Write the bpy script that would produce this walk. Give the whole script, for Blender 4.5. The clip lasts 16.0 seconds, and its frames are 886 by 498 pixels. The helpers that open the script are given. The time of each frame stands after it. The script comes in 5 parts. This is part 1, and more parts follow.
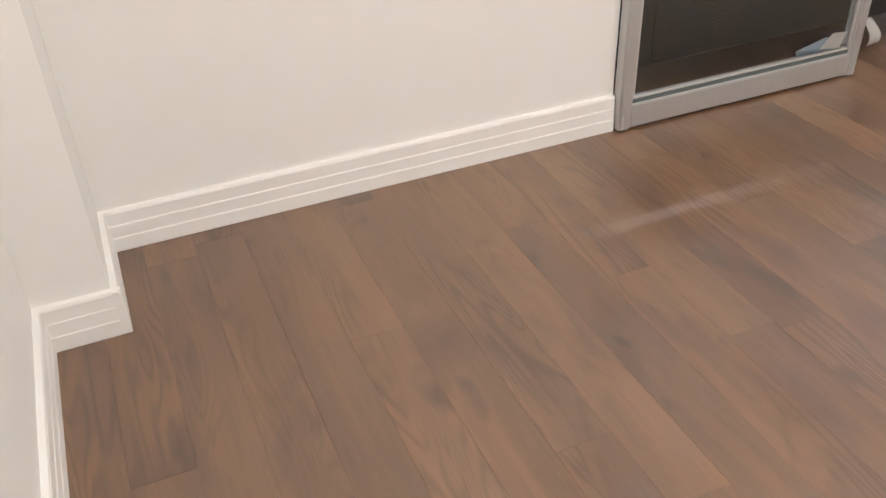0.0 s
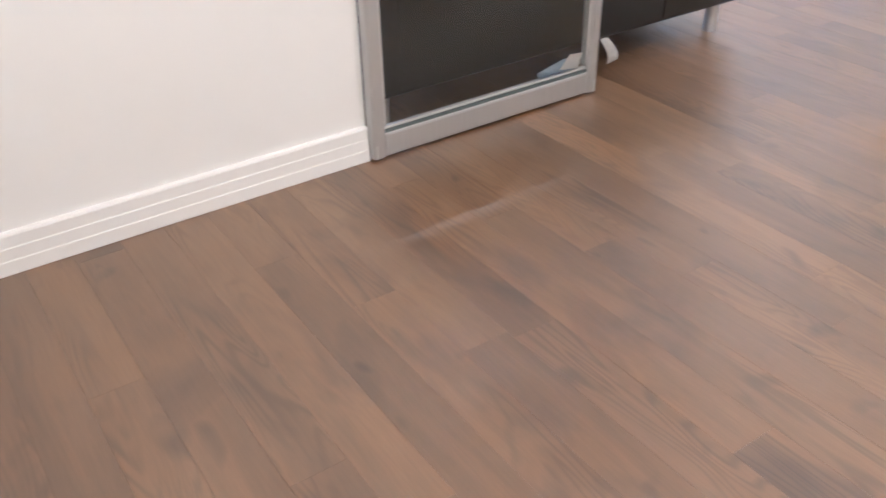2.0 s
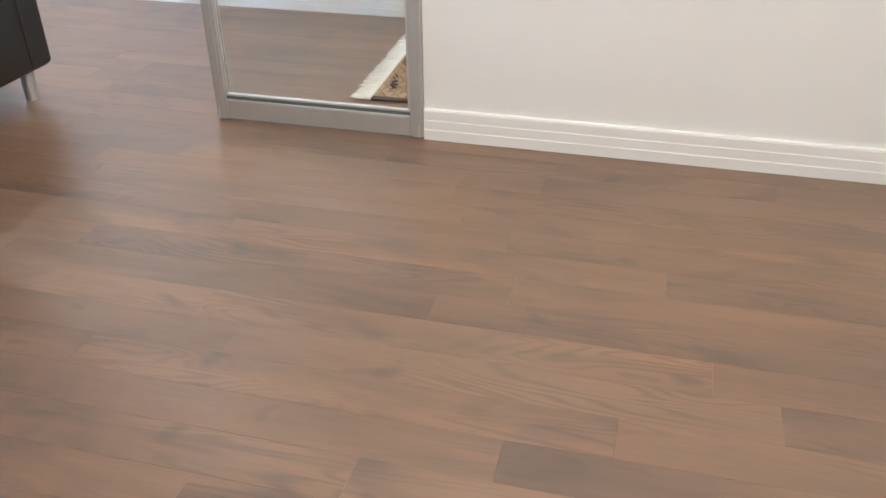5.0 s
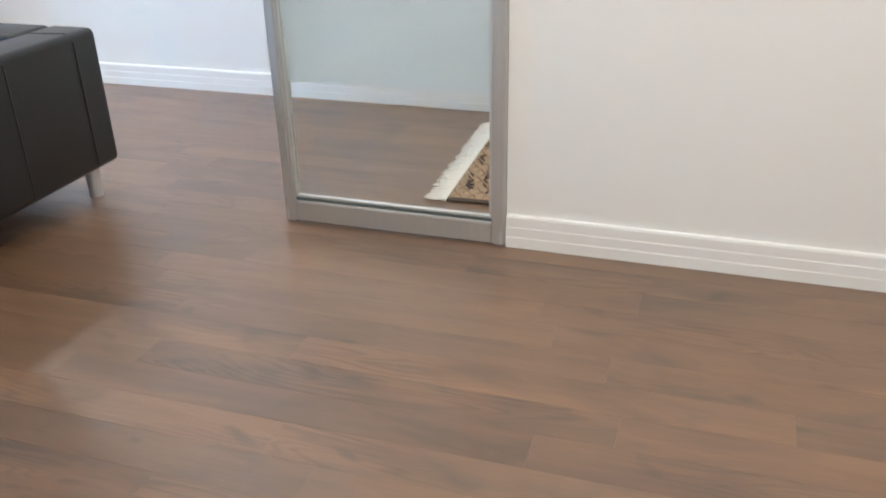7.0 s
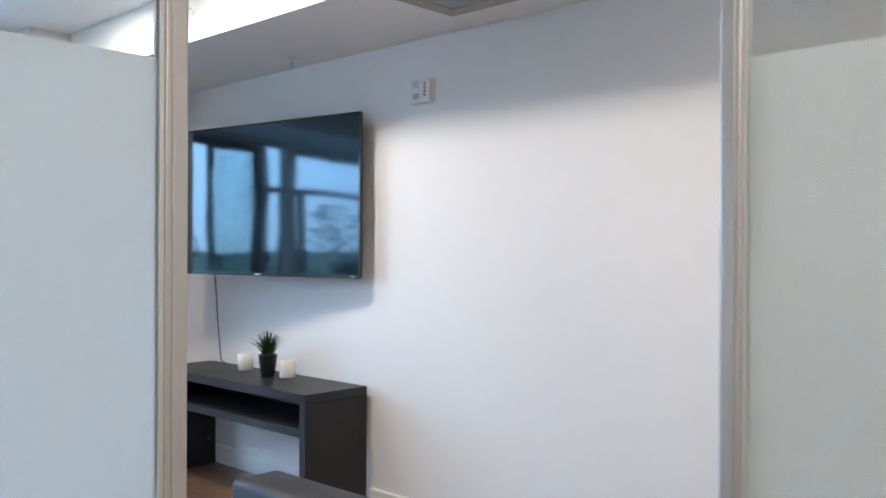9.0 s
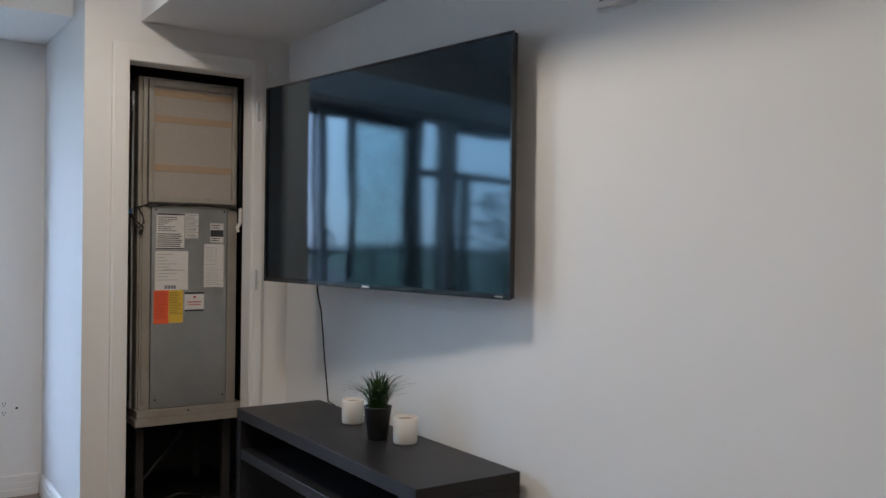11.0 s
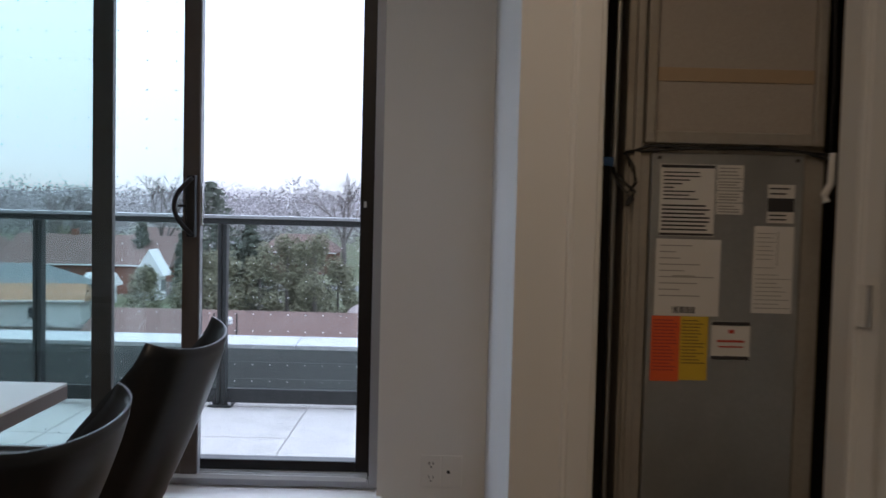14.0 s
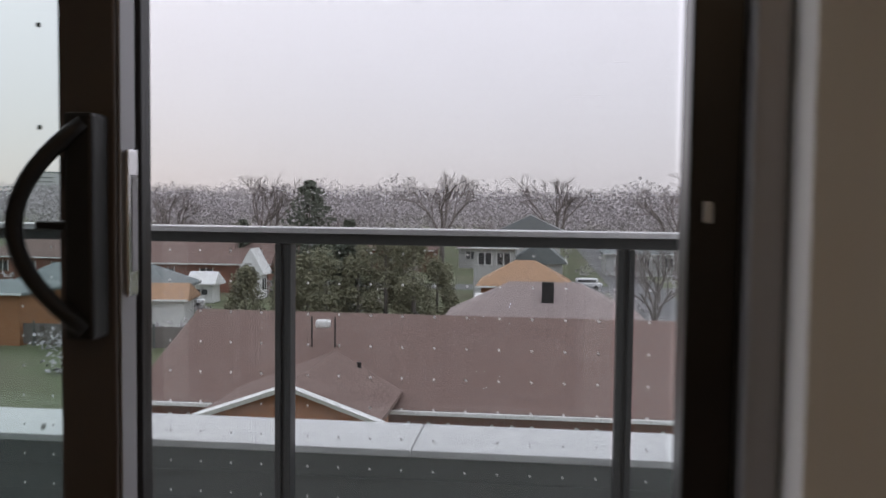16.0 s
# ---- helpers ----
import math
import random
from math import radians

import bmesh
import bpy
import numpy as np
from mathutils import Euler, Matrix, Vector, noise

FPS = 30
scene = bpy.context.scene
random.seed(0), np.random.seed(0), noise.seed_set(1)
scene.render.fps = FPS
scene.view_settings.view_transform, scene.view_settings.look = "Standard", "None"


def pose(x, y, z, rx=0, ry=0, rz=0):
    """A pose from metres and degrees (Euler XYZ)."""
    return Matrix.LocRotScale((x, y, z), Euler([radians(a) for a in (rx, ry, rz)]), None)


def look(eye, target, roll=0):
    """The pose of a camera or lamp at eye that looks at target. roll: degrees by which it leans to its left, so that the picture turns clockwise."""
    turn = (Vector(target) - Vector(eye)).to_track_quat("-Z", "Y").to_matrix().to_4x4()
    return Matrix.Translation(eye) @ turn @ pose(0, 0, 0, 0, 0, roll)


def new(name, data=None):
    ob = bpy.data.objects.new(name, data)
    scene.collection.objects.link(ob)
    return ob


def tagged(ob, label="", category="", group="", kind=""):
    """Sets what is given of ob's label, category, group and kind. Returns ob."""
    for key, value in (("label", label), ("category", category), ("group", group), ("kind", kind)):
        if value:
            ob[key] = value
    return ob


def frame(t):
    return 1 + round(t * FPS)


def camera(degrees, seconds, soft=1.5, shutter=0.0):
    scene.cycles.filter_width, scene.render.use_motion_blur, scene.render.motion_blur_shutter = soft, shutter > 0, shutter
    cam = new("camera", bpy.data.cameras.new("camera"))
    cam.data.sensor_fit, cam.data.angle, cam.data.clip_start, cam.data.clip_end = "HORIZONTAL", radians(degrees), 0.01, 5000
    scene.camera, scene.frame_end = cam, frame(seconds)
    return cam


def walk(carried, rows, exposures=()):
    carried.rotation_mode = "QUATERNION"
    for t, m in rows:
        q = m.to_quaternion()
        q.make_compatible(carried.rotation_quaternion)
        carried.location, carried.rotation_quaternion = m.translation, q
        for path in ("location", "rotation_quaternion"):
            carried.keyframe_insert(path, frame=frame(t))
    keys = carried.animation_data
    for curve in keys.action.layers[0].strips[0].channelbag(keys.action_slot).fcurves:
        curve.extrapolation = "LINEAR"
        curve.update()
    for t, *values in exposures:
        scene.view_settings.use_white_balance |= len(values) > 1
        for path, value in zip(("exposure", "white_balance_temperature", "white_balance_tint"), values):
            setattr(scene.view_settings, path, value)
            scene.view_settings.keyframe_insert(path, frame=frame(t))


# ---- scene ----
cam = camera(54.4, 16.0, shutter=0.35)
PATH = [
    (0, (0.096, 0.0, 1.233), (0.707, 1.523, 0.09), -2.4),
    (0.5, (0.164, -0.032, 1.235), (0.763, 1.506, 0.106), -1.9),
    (1, (0.225, -0.07, 1.246), (0.849, 1.462, 0.121), -1.6),
    (1.5, (0.279, -0.118, 1.247), (1.029, 1.37, 0.14), -1.6),
    (2, (0.312, -0.145, 1.257), (1.24, 1.244, 0.158), -1.2),
    (2.5, (0.355, -0.188, 1.269), (1.459, 1.076, 0.181), -1.4),
    (3, (0.403, -0.25, 1.279), (1.699, 0.83, 0.205), -1.6),
    (3.5, (0.427, -0.281, 1.286), (1.885, 0.578, 0.22), -1.5),
    (4, (0.434, -0.296, 1.286), (2.006, 0.346, 0.228), -1.3),
    (4.5, (0.444, -0.305, 1.286), (2.08, 0.156, 0.232), -1.1),
    (7, (0.685, -0.117, 1.293), (2.384, 0.453, 0.404), -1.4),
    (7.2, (0.724, -0.025, 1.322), (2.447, 0.578, 0.503), -1.3),
    (7.5, (0.811, 0.043, 1.326), (2.558, 0.814, 0.732), -1.1),
    (8, (0.985, 0.15, 1.361), (2.701, 1.156, 1.15), -0.6),
    (8.5, (1.288, 0.296, 1.383), (2.878, 1.509, 1.354), -0.0),
    (9, (1.572, 0.542, 1.395), (3.028, 1.914, 1.397), 0.2),
    (9.2, (1.722, 0.64, 1.411), (3.122, 2.069, 1.411), 0.4),
    (11.3, (2.974, 1.987, 1.432), (4.049, 3.673, 1.397), 0.7),
    (11.5, (3.08, 2.135, 1.447), (4.116, 3.845, 1.389), 0.7),
    (12, (3.303, 2.428, 1.447), (4.169, 4.231, 1.392), 0.9),
    (12.5, (3.481, 2.655, 1.434), (4.08, 4.563, 1.389), 1.2),
    (13, (3.511, 2.998, 1.422), (3.859, 4.966, 1.358), 1.3),
    (13.5, (3.489, 3.437, 1.421), (3.655, 5.428, 1.334), 1.3),
    (14, (3.49, 3.943, 1.43), (3.496, 5.941, 1.337), 1.4),
    (14.5, (3.418, 4.505, 1.424), (3.313, 6.499, 1.317), 1.0),
    (15, (3.34, 5.058, 1.411), (3.202, 7.05, 1.301), 1.0),
    (15.5, (3.187, 5.645, 1.398), (3.019, 7.635, 1.285), 0.9),
    (16, (3.041, 6.214, 1.445), (2.824, 8.199, 1.339), 0.7),
]

EXPOSURES = [(0.0, 0.84, 4700, 11), (0.5, 0.86, 4600, 13), (1.0, 0.98, 4650, 19), (1.5, 0.96, 4550, 15), (2.5, 1.05, 4500, 12), (3.5, 1.22, 4500, 8), (4.5, 0.8, 4600, 8), (7.0, 0.6, 4500, 6), (7.5, 0.15, 4400, 5), (8.0, -0.08, 4400, 5), (9.2, 0.14, 4800, 11), (11.3, -0.85, 5000, 9), (12.1, -0.57, 5100, 7), (12.6, -0.6, 4950, 6), (13.2, -0.98, 4950, 3), (14.0, -2.2, 5850, 14), (15.0, -2.72, 6900, 17), (15.5, -2.8, 7000, 17), (16.0, -3.12, 7100, 18)]
walk(cam, [(t, look(eye, target, roll)) for t, eye, target, roll in PATH], EXPOSURES)

# ---- daylight ----
world = bpy.data.worlds.new("overcast_sky")
scene.world = world
world.use_nodes = True
wn, wl = world.node_tree.nodes, world.node_tree.links
sky = wn.new("ShaderNodeTexSky")
sky.sky_type = "NISHITA"
sky.sun_disc = False
sky.sun_elevation, sky.sun_rotation = radians(28), radians(-48)
cloud = wn.new("ShaderNodeMix")
cloud.data_type = "RGBA"
cloud.inputs["Factor"].default_value = 0.9
cloud.inputs["B"].default_value = (6.0, 6.5, 7.5, 1)
wl.new(sky.outputs["Color"], cloud.inputs["A"])
wl.new(cloud.outputs["Result"], wn["Background"].inputs["Color"])
# an overcast sky is brighter overhead than at the horizon
way_up, split, lift = wn.new("ShaderNodeTexCoord"), wn.new("ShaderNodeSeparateXYZ"), wn.new("ShaderNodeMapRange")
wl.new(way_up.outputs["Generated"], split.inputs["Vector"]), wl.new(split.outputs["Z"], lift.inputs["Value"])
lift.inputs["To Min"].default_value, lift.inputs["To Max"].default_value = 0.97, 3.0
wl.new(lift.outputs["Result"], wn["Background"].inputs["Strength"])
sun = new("sun", bpy.data.lights.new("sun", "SUN"))
sun.data.energy, sun.data.angle, sun.data.color = 1.5, radians(60), (0.94, 0.97, 1.0)
sun.matrix_world = look((0, 0, 20), (11, -10, 12))

# ---- lamps: recessed ceiling downlights of the den, hall and living room ----
LAMPS = [(0.9, 0.4, 21), (2.3, 0.4, 17), (0.9, -1.2, 11), (2.3, -1.2, 9), (3.62, -0.6, 20), (3.47, 2.0, 18), (3.47, 3.98, 32), (3.47, 5.1, 18)]
WARM = (1.0, 0.735, 0.465)
CEIL = 2.75


# ---- materials ----
def material(name, colour, rough=0.5, metal=0.0, spec=0.5, vary=0.06, scale=6.0, bump=0.0, bump_scale=60.0, grain=None, dirt=None, coat=0.0):
    """A principled surface whose colour varies at two scales; grain stretches the fine pattern; dirt is a second colour in soft stains."""
    m = bpy.data.materials.new(name)
    m.use_nodes = True
    n, l = m.node_tree.nodes, m.node_tree.links
    b = n["Principled BSDF"]
    b.inputs["Roughness"].default_value, b.inputs["Metallic"].default_value = rough, metal
    b.inputs["Specular IOR Level"].default_value, b.inputs["Coat Weight"].default_value = spec, coat
    tc = n.new("ShaderNodeTexCoord")
    mp = n.new("ShaderNodeMapping")
    l.new(tc.outputs["Object"], mp.inputs["Vector"])
    mp.inputs["Scale"].default_value = grain or (1, 1, 1)
    big, fine = n.new("ShaderNodeTexNoise"), n.new("ShaderNodeTexNoise")
    big.inputs["Scale"].default_value, fine.inputs["Scale"].default_value = scale * 0.25, scale * 4
    big.inputs["Detail"].default_value, fine.inputs["Detail"].default_value = 3, 5
    l.new(tc.outputs["Object"], big.inputs["Vector"])
    l.new(mp.outputs["Vector"], fine.inputs["Vector"])
    mix = n.new("ShaderNodeMix")
    mix.data_type = "RGBA"
    mix.inputs["A"].default_value = (*[c * (1 - vary) for c in colour], 1)
    mix.inputs["B"].default_value = (*[min(1, c * (1 + vary)) for c in colour], 1)
    l.new(fine.outputs["Fac"], mix.inputs["Factor"])
    last = mix.outputs["Result"]
    if dirt:
        ramp = n.new("ShaderNodeValToRGB")
        ramp.color_ramp.elements[0].position, ramp.color_ramp.elements[1].position = 0.45, 0.75
        l.new(big.outputs["Fac"], ramp.inputs["Fac"])
        stain = n.new("ShaderNodeMix")
        stain.data_type = "RGBA"
        stain.inputs["B"].default_value = (*dirt, 1)
        l.new(last, stain.inputs["A"])
        l.new(ramp.outputs["Color"], stain.inputs["Factor"])
        last = stain.outputs["Result"]
    l.new(last, b.inputs["Base Color"])
    rr = n.new("ShaderNodeMapRange")
    rr.inputs["To Min"].default_value, rr.inputs["To Max"].default_value = rough - min(0.06, rough * 0.25), min(1, rough + min(0.06, rough * 0.25))
    l.new(big.outputs["Fac"], rr.inputs["Value"])
    l.new(rr.outputs["Result"], b.inputs["Roughness"])
    if bump:
        bn, bp = n.new("ShaderNodeTexNoise"), n.new("ShaderNodeBump")
        bn.inputs["Scale"].default_value, bp.inputs["Strength"].default_value, bp.inputs["Distance"].default_value = bump_scale, bump, 0.002
        l.new(mp.outputs["Vector"], bn.inputs["Vector"])
        l.new(bn.outputs["Fac"], bp.inputs["Height"])
        l.new(bp.outputs["Normal"], b.inputs["Normal"])
    return m


def glass(name, tint, gloss=0.08, haze=0.0):
    """Thin pane: see-through with a Fresnel gloss; haze scatters part of the light as an etched film does."""
    m = bpy.data.materials.new(name)
    m.use_nodes = True
    n, l = m.node_tree.nodes, m.node_tree.links
    n.remove(n["Principled BSDF"])
    clear, shine, mix = n.new("ShaderNodeBsdfTransparent"), n.new("ShaderNodeBsdfGlossy"), n.new("ShaderNodeMixShader")
    lw, pw, fr = n.new("ShaderNodeLayerWeight"), n.new("ShaderNodeMath"), n.new("ShaderNodeMath")
    clear.inputs["Color"].default_value = (*tint, 1)
    shine.inputs["Roughness"].default_value = 0.02 if not haze else 0.35
    lw.inputs["Blend"].default_value = 0.5
    pw.operation, fr.operation = "POWER", "MULTIPLY_ADD"
    pw.inputs[1].default_value, fr.inputs[1].default_value, fr.inputs[2].default_value = 4.0, 0.6, gloss * 0.4
    l.new(lw.outputs["Facing"], pw.inputs[0]), l.new(pw.outputs["Value"], fr.inputs[0])
    base = clear.outputs["BSDF"]
    if haze:
        tl, df, a, c = n.new("ShaderNodeBsdfTranslucent"), n.new("ShaderNodeBsdfDiffuse"), n.new("ShaderNodeMixShader"), n.new("ShaderNodeMixShader")
        tl.inputs["Color"].default_value = df.inputs["Color"].default_value = (*tint, 1)
        a.inputs["Fac"].default_value, c.inputs["Fac"].default_value = 0.38, haze
        l.new(tl.outputs["BSDF"], a.inputs[1]), l.new(df.outputs["BSDF"], a.inputs[2])
        l.new(clear.outputs["BSDF"], c.inputs[1]), l.new(a.outputs["Shader"], c.inputs[2])
        base = c.outputs["Shader"]
    l.new(fr.outputs["Value"], mix.inputs["Fac"])
    l.new(base, mix.inputs[1]), l.new(shine.outputs["BSDF"], mix.inputs[2])
    l.new(mix.outputs["Shader"], n["Material Output"].inputs["Surface"])
    return m


def wood_floor(name):
    """Brown oak-look boards: tone from board to board, long grain, cathedral figure, dark smudges and knots."""
    m = material(name, (0.2, 0.11, 0.066), 0.36, spec=0.5)
    n, l = m.node_tree.nodes, m.node_tree.links
    n.clear()
    out, b = n.new("ShaderNodeOutputMaterial"), n.new("ShaderNodeBsdfPrincipled")
    l.new(b.outputs["BSDF"], out.inputs["Surface"])
    tc, oi, add = n.new("ShaderNodeTexCoord"), n.new("ShaderNodeObjectInfo"), n.new("ShaderNodeVectorMath")
    shift = n.new("ShaderNodeVectorMath")
    shift.operation = "SCALE"
    shift.inputs[0].default_value = (17.0, 31.0, 7.0)
    l.new(oi.outputs["Random"], shift.inputs["Scale"])
    l.new(tc.outputs["Object"], add.inputs[0]), l.new(shift.outputs["Vector"], add.inputs[1])

    def tex(scale, stretch, detail, dist=0.0):
        mp, t = n.new("ShaderNodeMapping"), n.new("ShaderNodeTexNoise")
        mp.inputs["Scale"].default_value = stretch
        t.inputs["Scale"].default_value, t.inputs["Detail"].default_value, t.inputs["Distortion"].default_value = scale, detail, dist
        l.new(add.outputs["Vector"], mp.inputs["Vector"]), l.new(mp.outputs["Vector"], t.inputs["Vector"])
        return t.outputs["Fac"]

    def ramp(fac, p0, p1, c0, c1):
        r = n.new("ShaderNodeValToRGB")
        e = r.color_ramp.elements
        e[0].position, e[1].position, e[0].color, e[1].color = p0, p1, (*c0, 1), (*c1, 1)
        l.new(fac, r.inputs["Fac"])
        return r.outputs["Color"]

    def blend(a, c, fac=None, mode="MULTIPLY", amount=1.0):
        x = n.new("ShaderNodeMix")
        x.data_type, x.blend_type = "RGBA", mode
        x.inputs["Factor"].default_value = amount
        if fac is not None:
            l.new(fac, x.inputs["Factor"])
        l.new(a, x.inputs["A"]), l.new(c, x.inputs["B"])
        return x.outputs["Result"]

    tone = ramp(oi.outputs["Random"], 0.0, 1.0, (0.138, 0.074, 0.033), (0.176, 0.096, 0.043))
    streak = ramp(tex(2.4, (4, 0.45, 1), 3, 0.8), 0.3, 0.72, (0.76, 0.75, 0.73), (1.16, 1.15, 1.13))
    hair = ramp(tex(30, (9, 0.35, 1), 4, 0.3), 0.30, 0.66, (0.90, 0.89, 0.88), (1.06, 1.06, 1.05))
    smudge = ramp(tex(3.0, (1.6, 0.7, 1), 3, 0.9), 0.50, 0.78, (1.05, 1.05, 1.04), (0.50, 0.48, 0.50))
    blush = ramp(tex(1.1, (2.2, 0.8, 1), 2, 0.3), 0.35, 0.7, (0.94, 0.97, 1.0), (1.05, 1.02, 0.95))

    def figure(scale, stretch, rings, dark, light):
        """Growth rings as the contour lines of a slow field: cathedral figure along the board."""
        mul, fold = n.new("ShaderNodeMath"), n.new("ShaderNodeMath")
        mul.operation, fold.operation = "MULTIPLY", "PINGPONG"
        mul.inputs[1].default_value, fold.inputs[1].default_value = rings, 1.0
        l.new(tex(scale, stretch, 1.5, 0.5), mul.inputs[0]), l.new(mul.outputs["Value"], fold.inputs[0])
        return ramp(fold.outputs["Value"], 0.12, 0.55, dark, light)

    ring = figure(2.2, (5, 0.55, 1), 30.0, (0.72, 0.69, 0.66), (1.09, 1.09, 1.08))
    where = ramp(tex(1.3, (3.2, 0.9, 1), 2), 0.49, 0.62, (0.10, 0.10, 0.10), (0.95, 0.95, 0.95))
    knot = ramp(tex(6, (1.8, 0.9, 1), 1, 0.4), 0.68, 0.80, (1, 1, 1), (0.55, 0.53, 0.53))
    col = blend(blend(blend(blend(blend(blend(tone, streak), hair), smudge), blush), knot), ring, where)
    l.new(col, b.inputs["Base Color"])
    rough = n.new("ShaderNodeMapRange")
    rough.inputs["To Min"].default_value, rough.inputs["To Max"].default_value = 0.33, 0.47
    l.new(tex(14, (6, 0.6, 1), 3), rough.inputs["Value"])
    l.new(rough.outputs["Result"], b.inputs["Roughness"])
    b.inputs["Specular IOR Level"].default_value = 0.9
    b.inputs["Coat Weight"].default_value, b.inputs["Coat Roughness"].default_value = 0.8, 0.42
    bp = n.new("ShaderNodeBump")
    bp.inputs["Strength"].default_value, bp.inputs["Distance"].default_value = 0.06, 0.001
    l.new(tex(22, (10, 0.5, 1), 4), bp.inputs["Height"]), l.new(bp.outputs["Normal"], b.inputs["Normal"])
    return m


M_WALL = material("white_wall_paint", (0.80, 0.79, 0.76), 0.6, spec=0.3, vary=0.012, scale=2, bump=0.08, bump_scale=220)
M_CEIL = material("ceiling_paint", (0.80, 0.80, 0.79), 0.8, spec=0.2, vary=0.015, scale=2, bump=0.2, bump_scale=300)
M_TRIM = material("trim_enamel", (0.82, 0.81, 0.78), 0.5, vary=0.012, scale=3)
M_FLOOR = wood_floor("brown_oak_boards")
M_SUB = material("underlay", (0.05, 0.032, 0.02), 0.9)
M_ALU = material("brushed_aluminium", (0.58, 0.58, 0.575), 0.42, 0.75, vary=0.05, scale=20, grain=(1, 1, 0.03), bump=0.03, bump_scale=200)
M_BEAD = material("glazing_bead", (0.68, 0.69, 0.68), 0.34, 0.6, vary=0.03)
M_GASKET = material("dark_gasket", (0.11, 0.13, 0.13), 0.5, vary=0.1)
M_GLASS = glass("clear_glass", (0.965, 0.98, 0.972), 0.10)
M_FROST = glass("frosted_film", (0.87, 0.905, 0.925), 0.06, haze=0.93)
M_WINGLASS = glass("window_glass", (0.83, 0.88, 0.87), 0.09)
M_RAILGLASS = glass("railing_glass", (0.90, 0.93, 0.925), 0.09)
M_LEATHER = material("black_leather", (0.012, 0.0125, 0.0125), 0.46, spec=0.5, vary=0.15, scale=18, bump=0.25, bump_scale=130)
M_CHROME = material("chrome", (0.75, 0.75, 0.76), 0.12, 1.0, vary=0.02)
M_CONSOLE = material("black_brown_veneer", (0.013, 0.0125, 0.0135), 0.42, spec=0.35, vary=0.25, scale=14, grain=(4, 0.3, 4), bump=0.06, bump_scale=80)
M_TVFRAME = material("gloss_black_plastic", (0.01, 0.01, 0.011), 0.18, vary=0.1)
M_SCREEN = material("tv_screen", (0.003, 0.005, 0.008), 0.06, spec=0.8, vary=0.1, scale=1, bump=0.8, bump_scale=1.6)
M_SCREEN.node_tree.nodes["Principled BSDF"].inputs["Specular Tint"].default_value = (0.60, 0.83, 1.0, 1)
M_SCREEN.node_tree.nodes["Principled BSDF"].inputs["IOR"].default_value = 1.5
M_CERAMIC = material("white_ceramic", (0.72, 0.68, 0.60), 0.5, vary=0.04, scale=30, bump=0.1, bump_scale=120)
M_SOIL = material("potting_soil", (0.10, 0.07, 0.05), 0.95, vary=0.4, scale=60, bump=0.6, bump_scale=160)
M_POT = material("black_pot", (0.012, 0.012, 0.012), 0.4, vary=0.1)
M_BLADE = material("grass_blade", (0.055, 0.12, 0.035), 0.5, vary=0.3, scale=20)
M_LEAF = material("palm_leaf", (0.04, 0.085, 0.03), 0.45, vary=0.3, scale=12)
M_STEM = material("palm_stem", (0.12, 0.10, 0.05), 0.7, vary=0.2, scale=14)
M_STEEL = material("galvanised_steel", (0.42, 0.43, 0.42), 0.4, 0.75, vary=0.10, scale=22, dirt=(0.36, 0.37, 0.36))
M_DULL = material("dulled_steel", (0.40, 0.375, 0.325), 0.5, 0.45, vary=0.12, scale=16, dirt=(0.33, 0.29, 0.235), bump=0.05, bump_scale=90)
M_FILTER = material("filter_media", (0.40, 0.36, 0.31), 0.9, vary=0.10, scale=30, bump=0.4, bump_scale=200)
M_STRAP = material("filter_strap", (0.40, 0.30, 0.19), 0.8, vary=0.08)
M_PAPER = material("paper", (0.70, 0.68, 0.64), 0.8, vary=0.03, scale=8)
M_INK = material("print_ink", (0.04, 0.04, 0.045), 0.8, vary=0.1)
M_FADED = material("faded_print", (0.36, 0.35, 0.33), 0.8, vary=0.1)
M_ORANGE = material("orange_sticker", (0.80, 0.13, 0.03), 0.6, vary=0.04)
M_YELLOW = material("yellow_sticker", (0.68, 0.46, 0.03), 0.6, vary=0.04)
M_RED = material("red_print", (0.5, 0.06, 0.04), 0.7, vary=0.05)
M_CABLE = material("black_cable", (0.012, 0.012, 0.012), 0.5, vary=0.1)
M_BLUE = material("blue_connector", (0.02, 0.09, 0.25), 0.5, vary=0.1)
# near-black that paints in the shade inside the closet and behind the slats
M_RECESS_SHADE = material("recess_shade_dark", (0.035, 0.033, 0.03), 0.85, vary=0.2, scale=4)
M_PLASTIC = material("white_plastic", (0.78, 0.77, 0.74), 0.4, vary=0.02)
M_WINBLACK = material("black_window_frame", (0.012, 0.011, 0.011), 0.35, vary=0.15, scale=10)
M_WINBROWN = material("bronze_window_frame", (0.115, 0.098, 0.09), 0.42, 0.2, vary=0.06, scale=10, bump=0.03, bump_scale=150)
M_WINGREY = material("grey_window_frame", (0.36, 0.36, 0.37), 0.42, 0.3, vary=0.04, scale=10)
M_BLACKPL = material("satin_black_plastic", (0.013, 0.014, 0.015), 0.42, vary=0.08, bump=0.06, bump_scale=300)
M_STOOL = material("black_stool_shell", (0.014, 0.017, 0.021), 0.33, vary=0.06, scale=5)
M_SEAT = material("gloss_stool_seat", (0.02, 0.022, 0.027), 0.2, spec=0.6, vary=0.06, scale=5)
M_TABLE = material("white_laminate", (0.76, 0.75, 0.74), 0.3, vary=0.015)
M_TABLEEDGE = material("table_edge", (0.28, 0.25, 0.24), 0.5, vary=0.05)
M_PAVER = material("terrace_paver", (0.52, 0.505, 0.475), 0.45, vary=0.06, scale=30, dirt=(0.44, 0.425, 0.385), bump=0.15, bump_scale=200)
